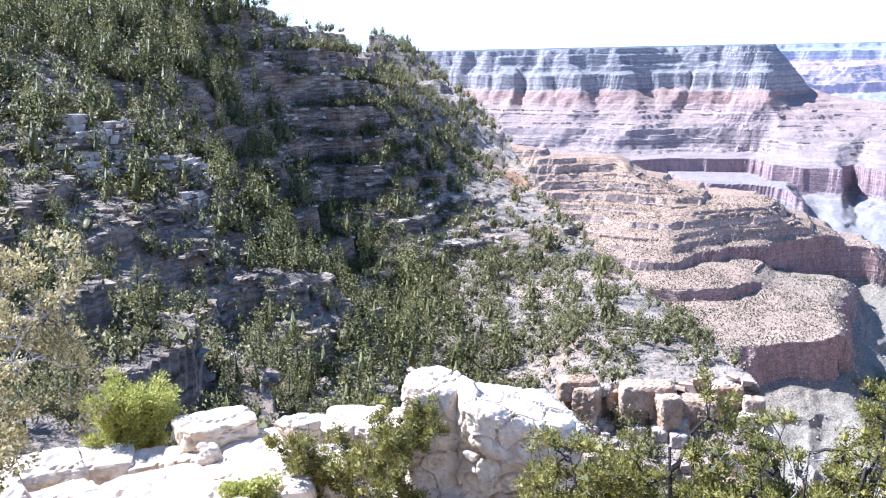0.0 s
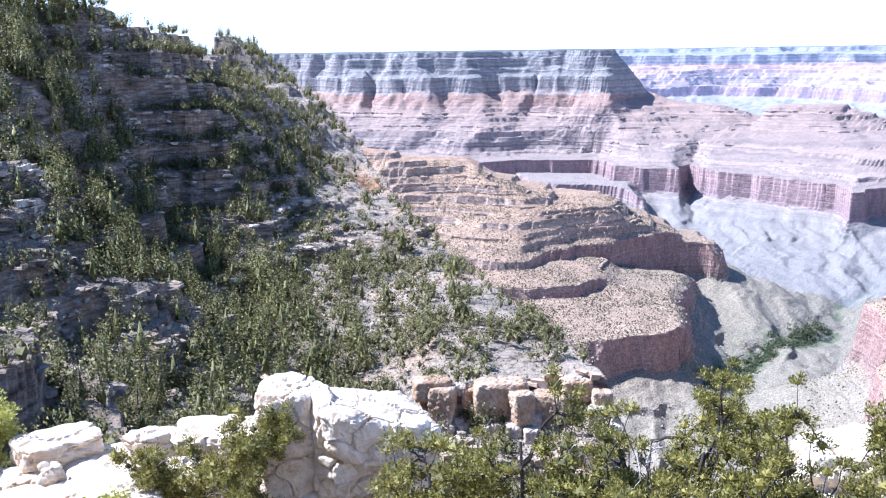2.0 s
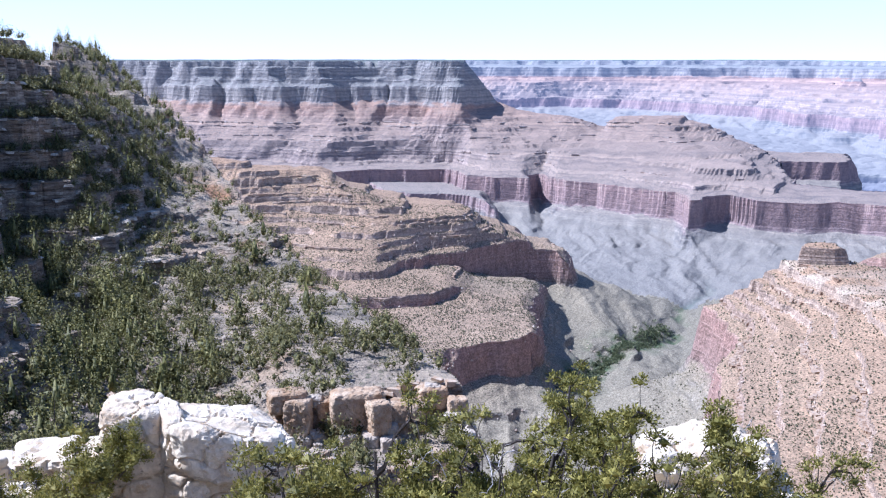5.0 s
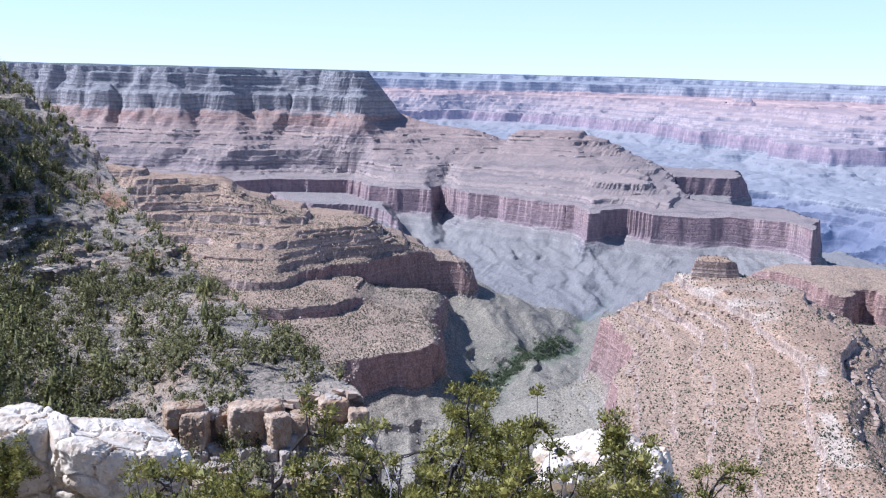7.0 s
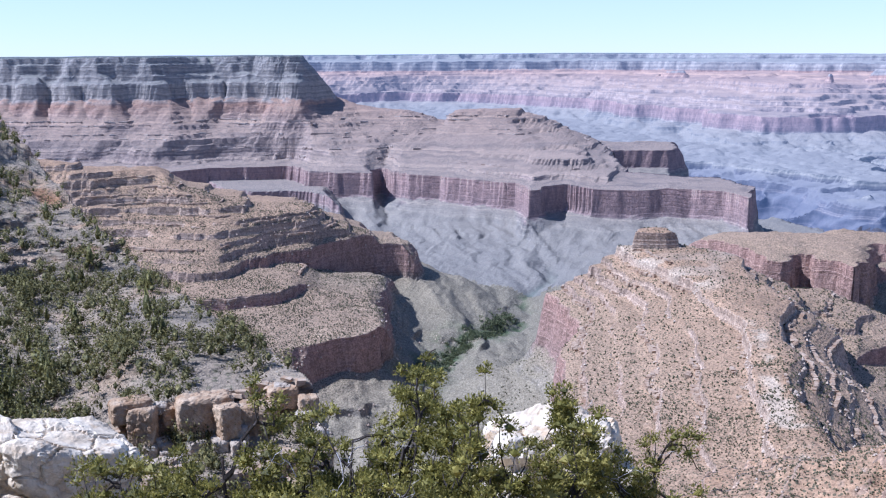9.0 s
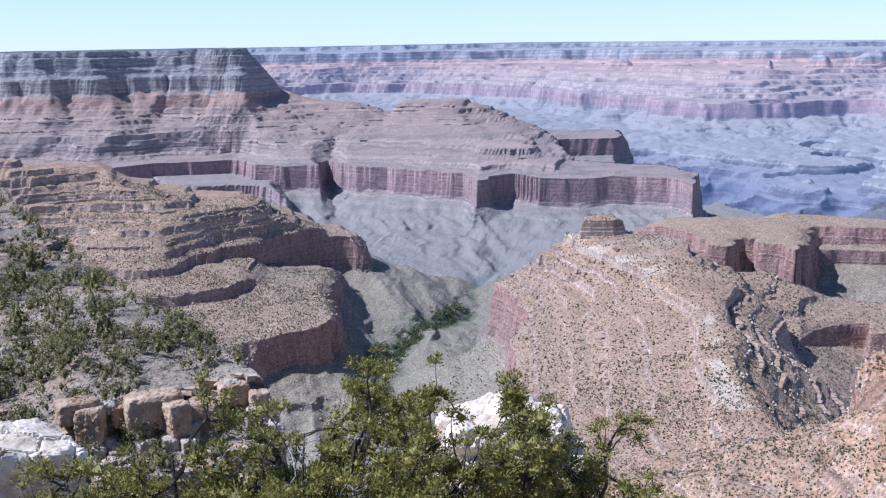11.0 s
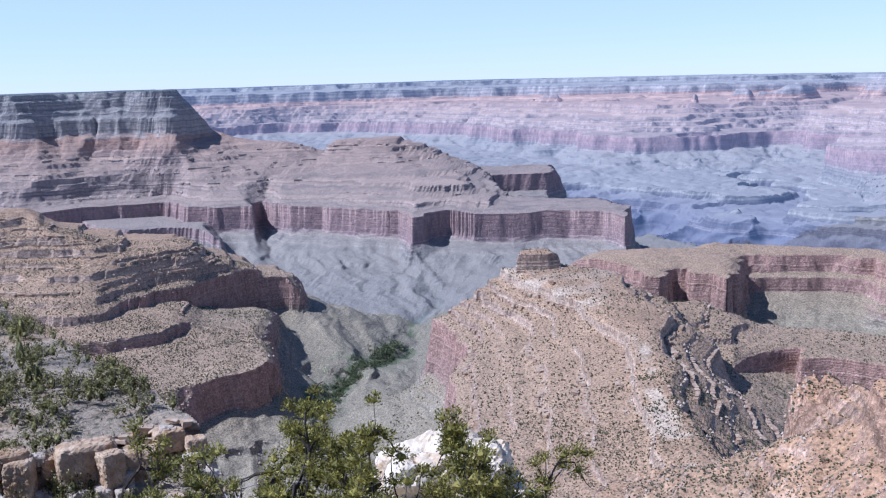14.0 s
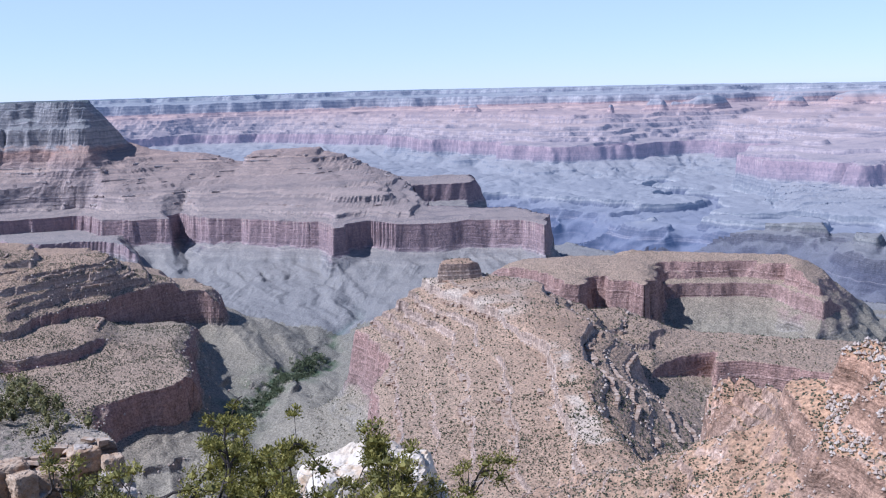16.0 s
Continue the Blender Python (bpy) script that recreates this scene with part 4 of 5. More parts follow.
def rounded(me, v, middle, up=0.8):
    """Shade a crown's leaves as one rounded mass: the normals turn outward from its middle."""
    n = v - middle
    n = n / (np.linalg.norm(n, axis=1)[:, None] + 1e-9) + np.array([0, 0, up])
    rough = np.repeat(np.random.RandomState(len(v)).normal(size=(len(v) // 3, 3)), 3, 0)
    n = n / np.linalg.norm(n, axis=1)[:, None] + 0.35 * rough
    n = n / np.linalg.norm(n, axis=1)[:, None]
    me.polygons.foreach_set("use_smooth", np.full(len(me.polygons), True))
    me.normals_split_custom_set_from_vertices(n.tolist())
    return me


def grow(rng, start, way, length, radius, level, out, tips, twist=0.35, lift=0.12, kids=(5, 6, 5), last=2):
    """Branches that fork; out collects the skins, tips the ends with their directions."""
    n = 7
    pts, d, q = [np.array(start, float)], np.array(way, float), np.array(start, float)
    for k in range(n):
        d = d + twist * rng.normal(size=3) * (0.5 if level == 0 else 1.0)
        d[2] += lift
        d /= np.linalg.norm(d)
        q = q + d * length / n
        pts.append(q)
    radii = radius * np.linspace(1, 0.35, n + 1)
    out.append(tube(pts, radii, 8 if level == 0 else 5 if level == 1 else 4))
    if level >= 1:
        for k in ((4, 7) if level == last else (7,)):
            tips.append((pts[k], pts[k] - pts[k - 1]))
    if level == last:
        return
    for k in range(kids[level]):
        u = 0.3 + 0.7 * (k + rng.uniform()) / kids[level]
        i = min(int(u * n), n - 1)
        base = pts[i] + (pts[i + 1] - pts[i]) * (u * n - i)
        side = rng.normal(size=3)
        side -= side @ d * d
        side /= np.linalg.norm(side)
        side[2] = side[2] * 0.6 + 0.1
        way2 = 0.45 * d + 1.0 * side
        way2[2] *= 0.45
        grow(rng, base, way2 / np.linalg.norm(way2), length * rng.uniform(0.34, 0.56), radius * np.interp(u, [0, 1], [0.6, 0.4]), level + 1, out, tips, twist, lift, kids, last)


def juniper(name, seed, height, width, leaf, bark, label, category="tree", stems=2, open_way=0.7, tuft=118, leaf_size=(0.085, 0.0096), kids=(9, 8, 5), dead=45, lift=0.03,
            thick=0.036, group="", clumps=0.85, dense=True):
    """A gnarled tree of that height and width, with forking limbs, brush-like tufts of leaves and bare dead twigs. Foot at the origin."""
    rng = np.random.RandomState(seed)
    skins, tips = [], []
    for s in range(stems):
        a = 2 * math.pi * (s + rng.uniform(0, 0.6)) / stems
        way = np.array([open_way * math.cos(a), open_way * math.sin(a), 1.0])
        grow(rng, (0.08 * math.cos(a), 0.08 * math.sin(a), -0.25), way / np.linalg.norm(way), height * 1.1, thick * height, 0, skins, tips, 0.30, lift, kids)
    ends = np.array([t[0] for t in tips])
    fit = np.array([width / 2 / np.percentile(np.abs(ends[:, 0]), 97), width / 2 / np.percentile(np.abs(ends[:, 1]), 97), height / ends[:, 2].max()])
    skins = [(v * fit, f) for v, f in skins]
    tips = [(p * fit, d * fit) for p, d in tips]
    thing = tagged(new(name), label, category, group)
    part("trunk", joined("trunk", skins), bark, thing, "gnarled forking trunk and limbs")
    p = np.array([t[0] for t in tips])
    d = np.array([t[1] for t in tips])
    d /= np.linalg.norm(d, axis=1)[:, None]
    live = rng.uniform(size=len(p)) < clumps
    p, d = p[live], d[live]
    big = rng.uniform(0.7, 1.25, len(p))
    ball = rng.normal(size=(len(p) * tuft, 3))
    ball /= np.linalg.norm(ball, axis=1)[:, None]
    ball[:, 2] = 0.8 * ball[:, 2] + 0.1
    c = np.repeat(p, tuft, 0) + ball * (np.repeat(big, tuft) * rng.uniform(0.1, 1.0, len(ball)) ** 0.6)[:, None] * leaf_size[0] * 1.28
    ax = ball + 0.4 * np.repeat(d, tuft, 0) + np.array([0, 0, 0.3])
    v, f = blades(c, ax, leaf_size[0] * 0.5, leaf_size[1], rng, 0.4, True)
    octa = np.array([(1, 0, 0), (0, 1, 0), (-1, 0, 0), (0, -1, 0), (0, 0, 0.8), (0, 0, -0.8)])
    cv = p[:, None] + octa[None] * (0.8 * leaf_size[0] * big)[:, None, None] * rng.uniform(0.7, 1.2, (len(p), 6, 1))
    cf = (np.arange(len(p)) * 6)[:, None, None] + np.array([(0, 1, 4), (1, 2, 4), (2, 3, 4), (3, 0, 4), (1, 0, 5), (2, 1, 5), (3, 2, 5), (0, 3, 5)])[None]
    if dense:
        f = np.concatenate([f, cf.reshape(-1, 3) + len(v)])
        v = np.concatenate([v, cv.reshape(-1, 3)])
    part("crown", mesh_from("crown", v, f), leaf, thing)
    if dead:
        sk = []
        for k in range(dead):
            i = rng.randint(len(p))
            way = rng.normal(size=3) + np.array([0, 0, 0.5])
            grow(rng, p[i] - 0.12 * height * d[i], way / np.linalg.norm(way), 0.15 * height, 0.0017 * height, 1, sk, [], 0.45, 0.0, (2, 2, 2), 2)
        tagged(part("dead_twig", joined("dead_twig", sk), DEAD_WOOD, thing, "bare bleached twigs"), kind="stuff")
    return thing


def stand(thing, bearing, distance, z=None, turn=0.0, size=1.0):
    z = ground_at(bearing, distance) if z is None else z
    thing.matrix_basis = Matrix.Translation(at(bearing, distance, z)) @ Matrix.Rotation(radians(turn), 4, "Z") @ Matrix.Scale(size, 4)
    return thing


stand(juniper("juniper", 11, 3.75, 3.0, JUNIPER_LEAF, DARK_BARK, "bushy yellow-green juniper with bleached dead twigs", stems=4, open_way=0.9), -1.6, 10.4, turn=20)
stand(juniper("juniper", 12, 3.8, 2.5, JUNIPER_LEAF, DARK_BARK, "juniper with dense yellow-green tufts on dark limbs", stems=4, open_way=0.6), 6.4, 10.6, turn=70)
stand(juniper("juniper", 13, 3.75, 2.1, JUNIPER_LEAF, DARK_BARK, "tall juniper with bent dark limbs above white rock", stems=3, open_way=0.45), 12.0, 9.9, turn=140)
stand(juniper("juniper", 14, 3.4, 1.15, JUNIPER_LEAF, DARK_BARK, "slender juniper in front of a white outcrop", stems=2, open_way=0.2), 17.0, 10.0, turn=10)
stand(juniper("juniper", 15, 2.7, 2.0, JUNIPER_LEAF, DARK_BARK, "low spreading juniper at the rim edge", stems=3), 22.6, 10.4, turn=10)
stand(juniper("juniper", 21, 3.1, 2.2, JUNIPER_LEAF, DARK_BARK, "low bushy juniper with many dead twigs", stems=4, open_way=0.9), -6.0, 9.6, turn=200)
stand(juniper("juniper", 22, 3.3, 1.9, JUNIPER_LEAF, DARK_BARK, "rounded juniper between taller ones", stems=3, open_way=0.7), 3.0, 9.4, turn=320)
stand(juniper("juniper", 16, 2.75, 3.4, JUNIPER_LEAF, BARK, "old twisted juniper beside a white boulder", stems=3, dead=70, leaf_size=(0.12, 0.013), tuft=110), -22.0, 19.6, -9.35, turn=30)
stand(juniper("pinyon", 17, 1.75, 1.7, YELLOW_LEAF, DARK_BARK, "small bright yellow-green pinyon behind the slabs", stems=3, open_way=0.45, leaf_size=(0.16, 0.02), tuft=90, dead=0, dense=False), -35.4, 23.6, -9.2)
stand(juniper("bush", 18, 0.6, 1.0, YELLOW_LEAF, DARK_BARK, "small round green bush on the limestone ledge", "bush", stems=4, leaf_size=(0.10, 0.03), tuft=20, dead=6, dense=False), -29.4, 18.3, -8.5)
stand(juniper("oak_bush", 19, 3.25, 2.0, OAK_LEAF, DEAD_WOOD, "leafy scrub oak with yellowing leaves and pale branches", "bush", stems=4, open_way=0.7, leaf_size=(0.075, 0.012), tuft=80, clumps=0.85, dense=False,
              thick=0.009, dead=30), -46.0, 7.2, -3.7, 40)


# ---- loose rocks of the slope: bearing, distance, size, turn ----
SLOPE_ROCKS = [(-27.6, 165, (2.6, 2.2, 2.8), 20), (0.6, 226, (4.2, 4.0, 5.2), 0), (-1.2, 231, (2.6, 2.4, 2.2), 35), (-29.3, 150, (1.6, 1.4, 1.2), 60), (-26.3, 172, (1.5, 1.8, 1.1), 5),
               (-24.8, 180, (1.8, 1.5, 1.3), 40), (-9.3, 236, (3.4, 3.0, 3.2), 15), (-7.6, 233, (3.0, 2.6, 2.6), 50), (-4.6, 231, (3.6, 2.8, 3.4), -10), (-2.9, 229, (3.0, 3.0, 2.8), 25),
               (-12.5, 300, (2.4, 2.0, 1.8), 0), (-9.0, 290, (2.0, 2.4, 1.6), 45), (-33.5, 150, (1.8, 1.6, 1.2), 30), (-36.5, 158, (2.2, 1.6, 1.4), 12)]
CLIFF_ROCKS = [(-9.2, 233, (9, 6, 5), 10), (-8.6, 230, (6, 5, 9), -18), (-6.6, 234, (8, 5, 5), 12), (-5.1, 231, (13, 7, 11), 7), (-3.9, 227, (5, 6, 8), 24), (-2.2, 230, (10, 6, 10), -12), (-0.6, 233, (7, 5, 5), 10), (0.9, 229, (4.6, 4, 9), 8)]
SLOPE_STONE = rock_material("slope_stone", (0.36, 0.28, 0.20), (0.52, 0.45, 0.36)).mat
broken = random.Random(9)
for k in range(34):
    w = broken.uniform(1.8, 4.6)
    SLOPE_ROCKS.append((broken.uniform(-9.5, 2), broken.uniform(217, 236), (w, w * broken.uniform(0.7, 1), w * broken.uniform(0.6, 1.1)), broken.uniform(0, 90)))
for k, (b, r, size, turn) in enumerate(SLOPE_ROCKS):
    q = plan(b, r)
    z = float(slope_height(np.array([q[0]]), np.array([q[1]]))[0])
    ob = tagged(part("boulder", block(size, 120 + k, 0.4, 0.2, 8, lump=0.3), SLOPE_STONE), "weathered tan boulder resting on the stony slope", "rock", "boulders of the slope")
    ob.matrix_basis = Matrix.Translation((float(q[0]), float(q[1]), z - 0.3 * size[2])) @ Matrix.Rotation(radians(turn - b), 4, "Z")

CLIFF_STONE = rock_material("cliff_stone", (0.30, 0.185, 0.10), (0.52, 0.39, 0.26), 0.8).mat
for k, (b, r, size, turn) in enumerate(CLIFF_ROCKS):
    q = plan(b, r)
    ob = tagged(part("cliff_block", block(size, 170 + k, 0.04, 0.16, 22, lump=0.3), CLIFF_STONE), "tan limestone cliff block with dark overhangs below the pinyons", "rock", "cliff blocks of the slope")
    ob.matrix_basis = Matrix.Translation((float(q[0]), float(q[1]), -77.5 - 1.3 * (k % 3) - size[2])) @ Matrix.Rotation(radians(turn - b), 4, "Z")


# ---- thin beds of rock that stand out along the slope ----
def bed_blocks(n, seed, b0, b1, r0, r1, long, thick):
    """Flat blocks along the contours of the slope, their tops level, their outer edges proud."""
    rng = np.random.RandomState(seed)
    b, r = rng.uniform(b0, b1, n), np.sqrt(rng.uniform(r0 * r0, r1 * r1, n))
    x, y = np.sin(np.radians(b)) * r, np.cos(np.radians(b)) * r
    gx = (slope_height(x + 2, y) - slope_height(x - 2, y)) / 4
    gy = (slope_height(x, y + 2) - slope_height(x, y - 2)) / 4
    g = np.hypot(gx, gy)
    ok = (g > 0.45) & (r < np.interp(b, EDGE_B, EDGE_R)) & (rng.uniform(size=n) < 0.2 + 0.8 * step(-0.2, 0.3, fbm(x, y, 28, 3, 131)))
    x, y, gx, gy, g = x[ok], y[ok], gx[ok], gy[ok], g[ok]
    z = slope_height(x, y)
    z = np.round(z / 1.7) * 1.7 + 0.2 * rng.normal(size=len(z))
    turn = 0.3 * rng.normal(size=len(x))
    gx, gy = gx * np.cos(turn) - gy * np.sin(turn), gx * np.sin(turn) + gy * np.cos(turn)
    down = np.stack([-gx / g, -gy / g], 1)
    side = np.stack([-down[:, 1], down[:, 0]], 1)
    ln, wd, th = rng.uniform(0.4, 1.0, len(x)) * long, rng.uniform(0.8, 1.7, len(x)), rng.uniform(0.4, 1.0, len(x)) * thick
    corners = []
    for sx, sy, sz in ((-1, -1, -1), (1, -1, -1), (1, 1, -1), (-1, 1, -1), (-1, -1, 1), (1, -1, 1), (1, 1, 1), (-1, 1, 1)):
        a = sx * ln / 2 * rng.uniform(0.4, 1.15, len(x))
        o = sy * wd * rng.uniform(0.45, 1.15, len(x)) + 0.1 * wd
        corners.append(np.stack([x + side[:, 0] * a + down[:, 0] * o, y + side[:, 1] * a + down[:, 1] * o, z + sz * th / 2 * rng.uniform(0.55, 1.3, len(x))], 1))
    v = np.stack(corners, 1)
    box = np.array([(0, 3, 2, 1), (4, 5, 6, 7), (0, 1, 5, 4), (1, 2, 6, 5), (2, 3, 7, 6), (3, 0, 4, 7)])
    return v.reshape(-1, 3), ((np.arange(len(x)) * 8)[:, None, None] + box[None]).reshape(-1, 4)


# pale ledges: limestone with the sun's brightness put into its colour
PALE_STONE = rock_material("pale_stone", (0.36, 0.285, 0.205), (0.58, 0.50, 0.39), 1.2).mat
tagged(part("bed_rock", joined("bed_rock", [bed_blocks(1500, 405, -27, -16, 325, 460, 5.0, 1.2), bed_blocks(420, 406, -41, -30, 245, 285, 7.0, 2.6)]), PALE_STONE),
       "pale limestone ledges with sunlit brightness in their colour", "rock", kind="stuff")
# the wall's shade is put into this darker copy of the limestone
SHADE_STONE = rock_material("shaded_stone", (0.15, 0.108, 0.07), (0.34, 0.265, 0.185), 2.0).mat
tagged(part("bed_rock", joined("bed_rock", [bed_blocks(1600, 401, -47, -22, 110, 260, 4.6, 0.8), bed_blocks(2300, 402, -47, -18, 230, 450, 6.0, 1.1)]), SHADE_STONE),
       "thin brown limestone beds along the slope, coloured dark as if in shade", "rock", kind="stuff")
WARM_STONE = rock_material("warm_stone", (0.34, 0.22, 0.13), (0.46, 0.37, 0.27), 2.0).mat
tagged(part("bed_rock", joined("bed_rock", [bed_blocks(1700, 403, -20, 3, 205, 430, 3.4, 1.0), bed_blocks(260, 404, -11, 3, 212, 240, 5.5, 2.4)]), WARM_STONE),
       "broken beds of orange-tan limestone between the pinyons", "rock", kind="stuff")


# ---- trees of the slope ----
def tree_leaves(kind, rng, n):
    """Leaf clumps of a tree one metre high: a spire, a round pinyon or a scrub bush."""
    if kind == "fir":
        h = rng.uniform(0.08, 1.0, n) ** 0.85
        a = rng.uniform(0, 2 * math.pi, n)
        tier = 1 + 0.38 * np.sin(h * 40 + 2 * np.sin(a))
        rad = (0.215 * (1.02 - h) ** 0.85 + 0.01) * tier * rng.uniform(0.35, 1.08, n) ** 0.5
        c = np.stack([rad * np.cos(a), rad * np.sin(a), h], 1)
        ax = np.stack([np.cos(a), np.sin(a), np.full(n, -0.15)], 1)
        return c, ax, 0.075 * (1.25 - h), 0.024 * (1.3 - h)
    lobes = rng.normal(size=(7 if kind == "pinyon" else 5, 3)) * np.array([0.2, 0.2, 0.15]) + np.array([0, 0, 0.58 if kind == "pinyon" else 0.45])
    k = rng.randint(len(lobes), size=n)
    d = rng.normal(size=(n, 3))
    d /= np.linalg.norm(d, axis=1)[:, None]
    c = lobes[k] + d * rng.uniform(0.1, 0.27, n)[:, None]
    c[:, 2] = np.maximum(c[:, 2], 0.04)
    return c, d + np.array([0, 0, 0.3]), np.full(n, 0.11), np.full(n, 0.04)


def with_core(kind, v, f):
    """A solid core added inside a crown to block light under its outer leaves, six-sided, in separate triangles."""
    prof = [(0.05, 0.08), (0.085, 0.2), (0.04, 0.45), (0.0, 0.62)] if kind == "fir" else [(0.04, 0.25), (0.15, 0.45), (0.11, 0.62), (0.0, 0.74)] if kind == "pinyon" else [(0.1, 0.1), (0.13, 0.35), (0.0, 0.55)]
    tris = []
    for (r0, z0), (r1, z1) in zip(prof, prof[1:]):
        for k in range(6):
            a, b = k * math.pi / 3, (k + 1) * math.pi / 3
            p, q = (r0 * math.cos(a), r0 * math.sin(a), z0), (r0 * math.cos(b), r0 * math.sin(b), z0)
            u, w = (r1 * math.cos(b), r1 * math.sin(b), z1), (r1 * math.cos(a), r1 * math.sin(a), z1)
            tris += [p, q, u] + ([p, u, w] if r1 else [])
    v = np.concatenate([v, np.array(tris)])
    return v, np.arange(len(v)).reshape(-1, 3)


def tree_trunk(kind, rng):
    h = 0.95 if kind == "fir" else 0.6
    pts = [(0.02 * math.sin(3 * u), 0.02 * math.cos(4 * u), -0.08 + (h + 0.08) * u) for u in np.linspace(0, 1, 5)]
    skins = [tube(pts, np.linspace(0.022, 0.004, 5) * (1 if kind == "fir" else 1.5), 5)]
    for k in range(6):
        a, z = rng.uniform(0, 6.28), rng.uniform(0.2, 0.8) * h
        ln = 0.16 * (1.1 - z / h) + 0.05
        skins.append(tube([(0, 0, z), (ln * math.cos(a), ln * math.sin(a), z + (0.0 if kind == "fir" else 0.12))], [0.008, 0.002], 3))
    return skins


def random_places(n, seed, b0, b1, r0, r1):
    rng = np.random.RandomState(seed)
    return rng, rng.uniform(b0, b1, n), np.sqrt(rng.uniform(r0 * r0, r1 * r1, n))


def slope_steep(x, y):
    e = 1.2
    return np.hypot(slope_height(x + e, y) - slope_height(x - e, y), slope_height(x, y + e) - slope_height(x, y - e)) / (2 * e)


def plant(kind, n, seed, b0, b1, r0, r1, density, h0, h1, steepest=1.4):
    """Places and heights: x, y, z, h."""
    rng, b, r = random_places(n, seed, b0, b1, r0, r1)
    x, y = np.sin(np.radians(b)) * r, np.cos(np.radians(b)) * r
    ok = (r < np.interp(b, EDGE_B, EDGE_R) + 4) & (rng.uniform(size=n) < density(x, y, b, r)) & (slope_steep(x, y) < steepest)
    x, y = x[ok], y[ok]
    h = rng.uniform(h0, h1, len(x)) * rng.uniform(0.75, 1.2, len(x))
    return np.stack([x, y, slope_height(x, y), h], 1)


def wood(x, y, b, r):
    up = step(-24, -28, b) * step(235, 290, r)
    hollow = np.exp(-((b + 19.5 - (250 - r) * 0.03) / 4.0) ** 2) * step(185, 215, r) * step(380, 330, r)
    return np.clip(0.8 * up + 0.95 * hollow, 0, 1) * step(-0.7, 0.2, fbm(x, y, 40, 3, 101)) + 0.05


def open_wood(x, y, b, r):
    flank = step(-16, -12, b)
    return (0.28 + 0.65 * step(-0.4, 0.4, fbm(x, y, 30, 3, 103))) * (1 - 0.2 * step(-24, -30, b) * step(230, 290, r)) * (1 - 0.35 * np.exp(-((b + 19.5 - (250 - r) * 0.03) / 4.0) ** 2) * step(380, 330, r)) * (1 - 0.15 * flank)


firs = np.concatenate([plant("fir", 1000, 211, -47, -24, 235, 450, wood, 9, 15), plant("fir", 3000, 201, -47, -6, 150, 460, wood, 9.5, 16.5), plant("fir", 1300, 207, -24, -14, 480, 820, open_wood, 6, 10),
                       plant("fir", 260, 209, -17, 2, 150, 212, open_wood, 6, 9), plant("fir", 260, 213, -47, -24, 90, 235, open_wood, 5, 9, 1.8)])
pinyons = np.concatenate([plant("pinyon", 5200, 202, -47, 3, 200, 520, open_wood, 3.8, 6.8, 2.4), plant("pinyon", 1150, 210, -15, 3, 215, 430, open_wood, 3.4, 6.2), plant("pinyon", 1100, 208, -47, -17, 60, 200, open_wood, 2.4, 4.8, 1.8), plant("pinyon", 1500, 212, -27, -16, 320, 450, open_wood, 2.6, 5.0, 4.5), plant("pinyon", 1300, 214, -27, -12, 450, 800, open_wood, 3.2, 6.0, 4.0)])
scrubs = plant("scrub", 9000, 203, -47, 3, 60, 440, lambda x, y, b, r: 0.75 + 0 * x, 0.7, 1.7, 4.0)


def planted(kind, places, near, leaf, label, category, group, n_near, n_far, seed):
    """The nearest trees one by one, the rest as one wood."""
    rng = np.random.RandomState(seed)
    order = np.argsort(np.hypot(places[:, 0], places[:, 1]))
    places = places[order]
    kinds = []
    for k in range(5):
        c, ax, ln, wd = tree_leaves(kind, rng, n_near)
        v, f = blades(c, ax, ln * 0.55, wd * 0.6, rng, 0.5, True)
        v, f = with_core(kind, v, f)
        crown, trunk = rounded(mesh_from("crown", v, f), v, np.array([0, 0, 0.45])), joined("trunk", tree_trunk(kind, rng))
        crown.materials.append(leaf)
        trunk.materials.append(DARK_BARK)
        kinds.append((crown, trunk))
    for k in range(min(near, len(places))):
        x, y, z, h = places[k]
        thing = tagged(new({"fir": "fir_tree", "pinyon": "pinyon_tree", "scrub": "bush"}[kind]), label, category, group)
        wide = rng.uniform(0.85, 1.2)
        thing.matrix_basis = Matrix.LocRotScale((x, y, z - 0.03 * h), Euler((rng.normal() * 0.03, rng.normal() * 0.03, rng.uniform(0, 6.28))), (h * wide, h * wide, h))
        for nm, me in zip(("crown", "trunk"), kinds[k % 5]):
            part(nm, me, None, thing)
    rest = places[near:]
    if not len(rest):
        return
    verts, mids = [], []
    for x, y, z, h in rest:
        c, ax, ln, wd = tree_leaves(kind, rng, n_far)
        v, f = blades(c, ax, ln * 0.85, wd * 1.0, rng, 0.5, True)
        v, f = with_core(kind, v, f)
        verts.append(v * np.array([h * rng.uniform(0.85, 1.2), h, h]) + np.array([x, y, z - 0.03 * h]))
        mids.append(np.repeat([[x, y, z + 0.42 * h]], len(v), 0))
    v = np.concatenate(verts)
    wood_mesh = rounded(mesh_from(kind, v, np.arange(len(v)).reshape(-1, 3)), v, np.concatenate(mids))
    tagged(part({"fir": "fir_wood", "pinyon": "pinyon_wood", "scrub": "scrub"}[kind], wood_mesh, leaf),
           label.replace(" tree", " trees"), category, kind="stuff")


planted("fir", firs, 90, FIR_LEAF, "dark green conical fir tree on the stony slope", "tree", "firs of the slope", 1000, 230, 301)
planted("pinyon", pinyons, 120, PINYON_LEAF, "rounded olive-green pinyon tree on stony ground", "tree", "pinyons of the slope", 900, 130, 302)
planted("scrub", scrubs, 0, SCRUB_LEAF, "low grey-brown desert scrub between the trees", "scrub", "", 60, 8, 303)

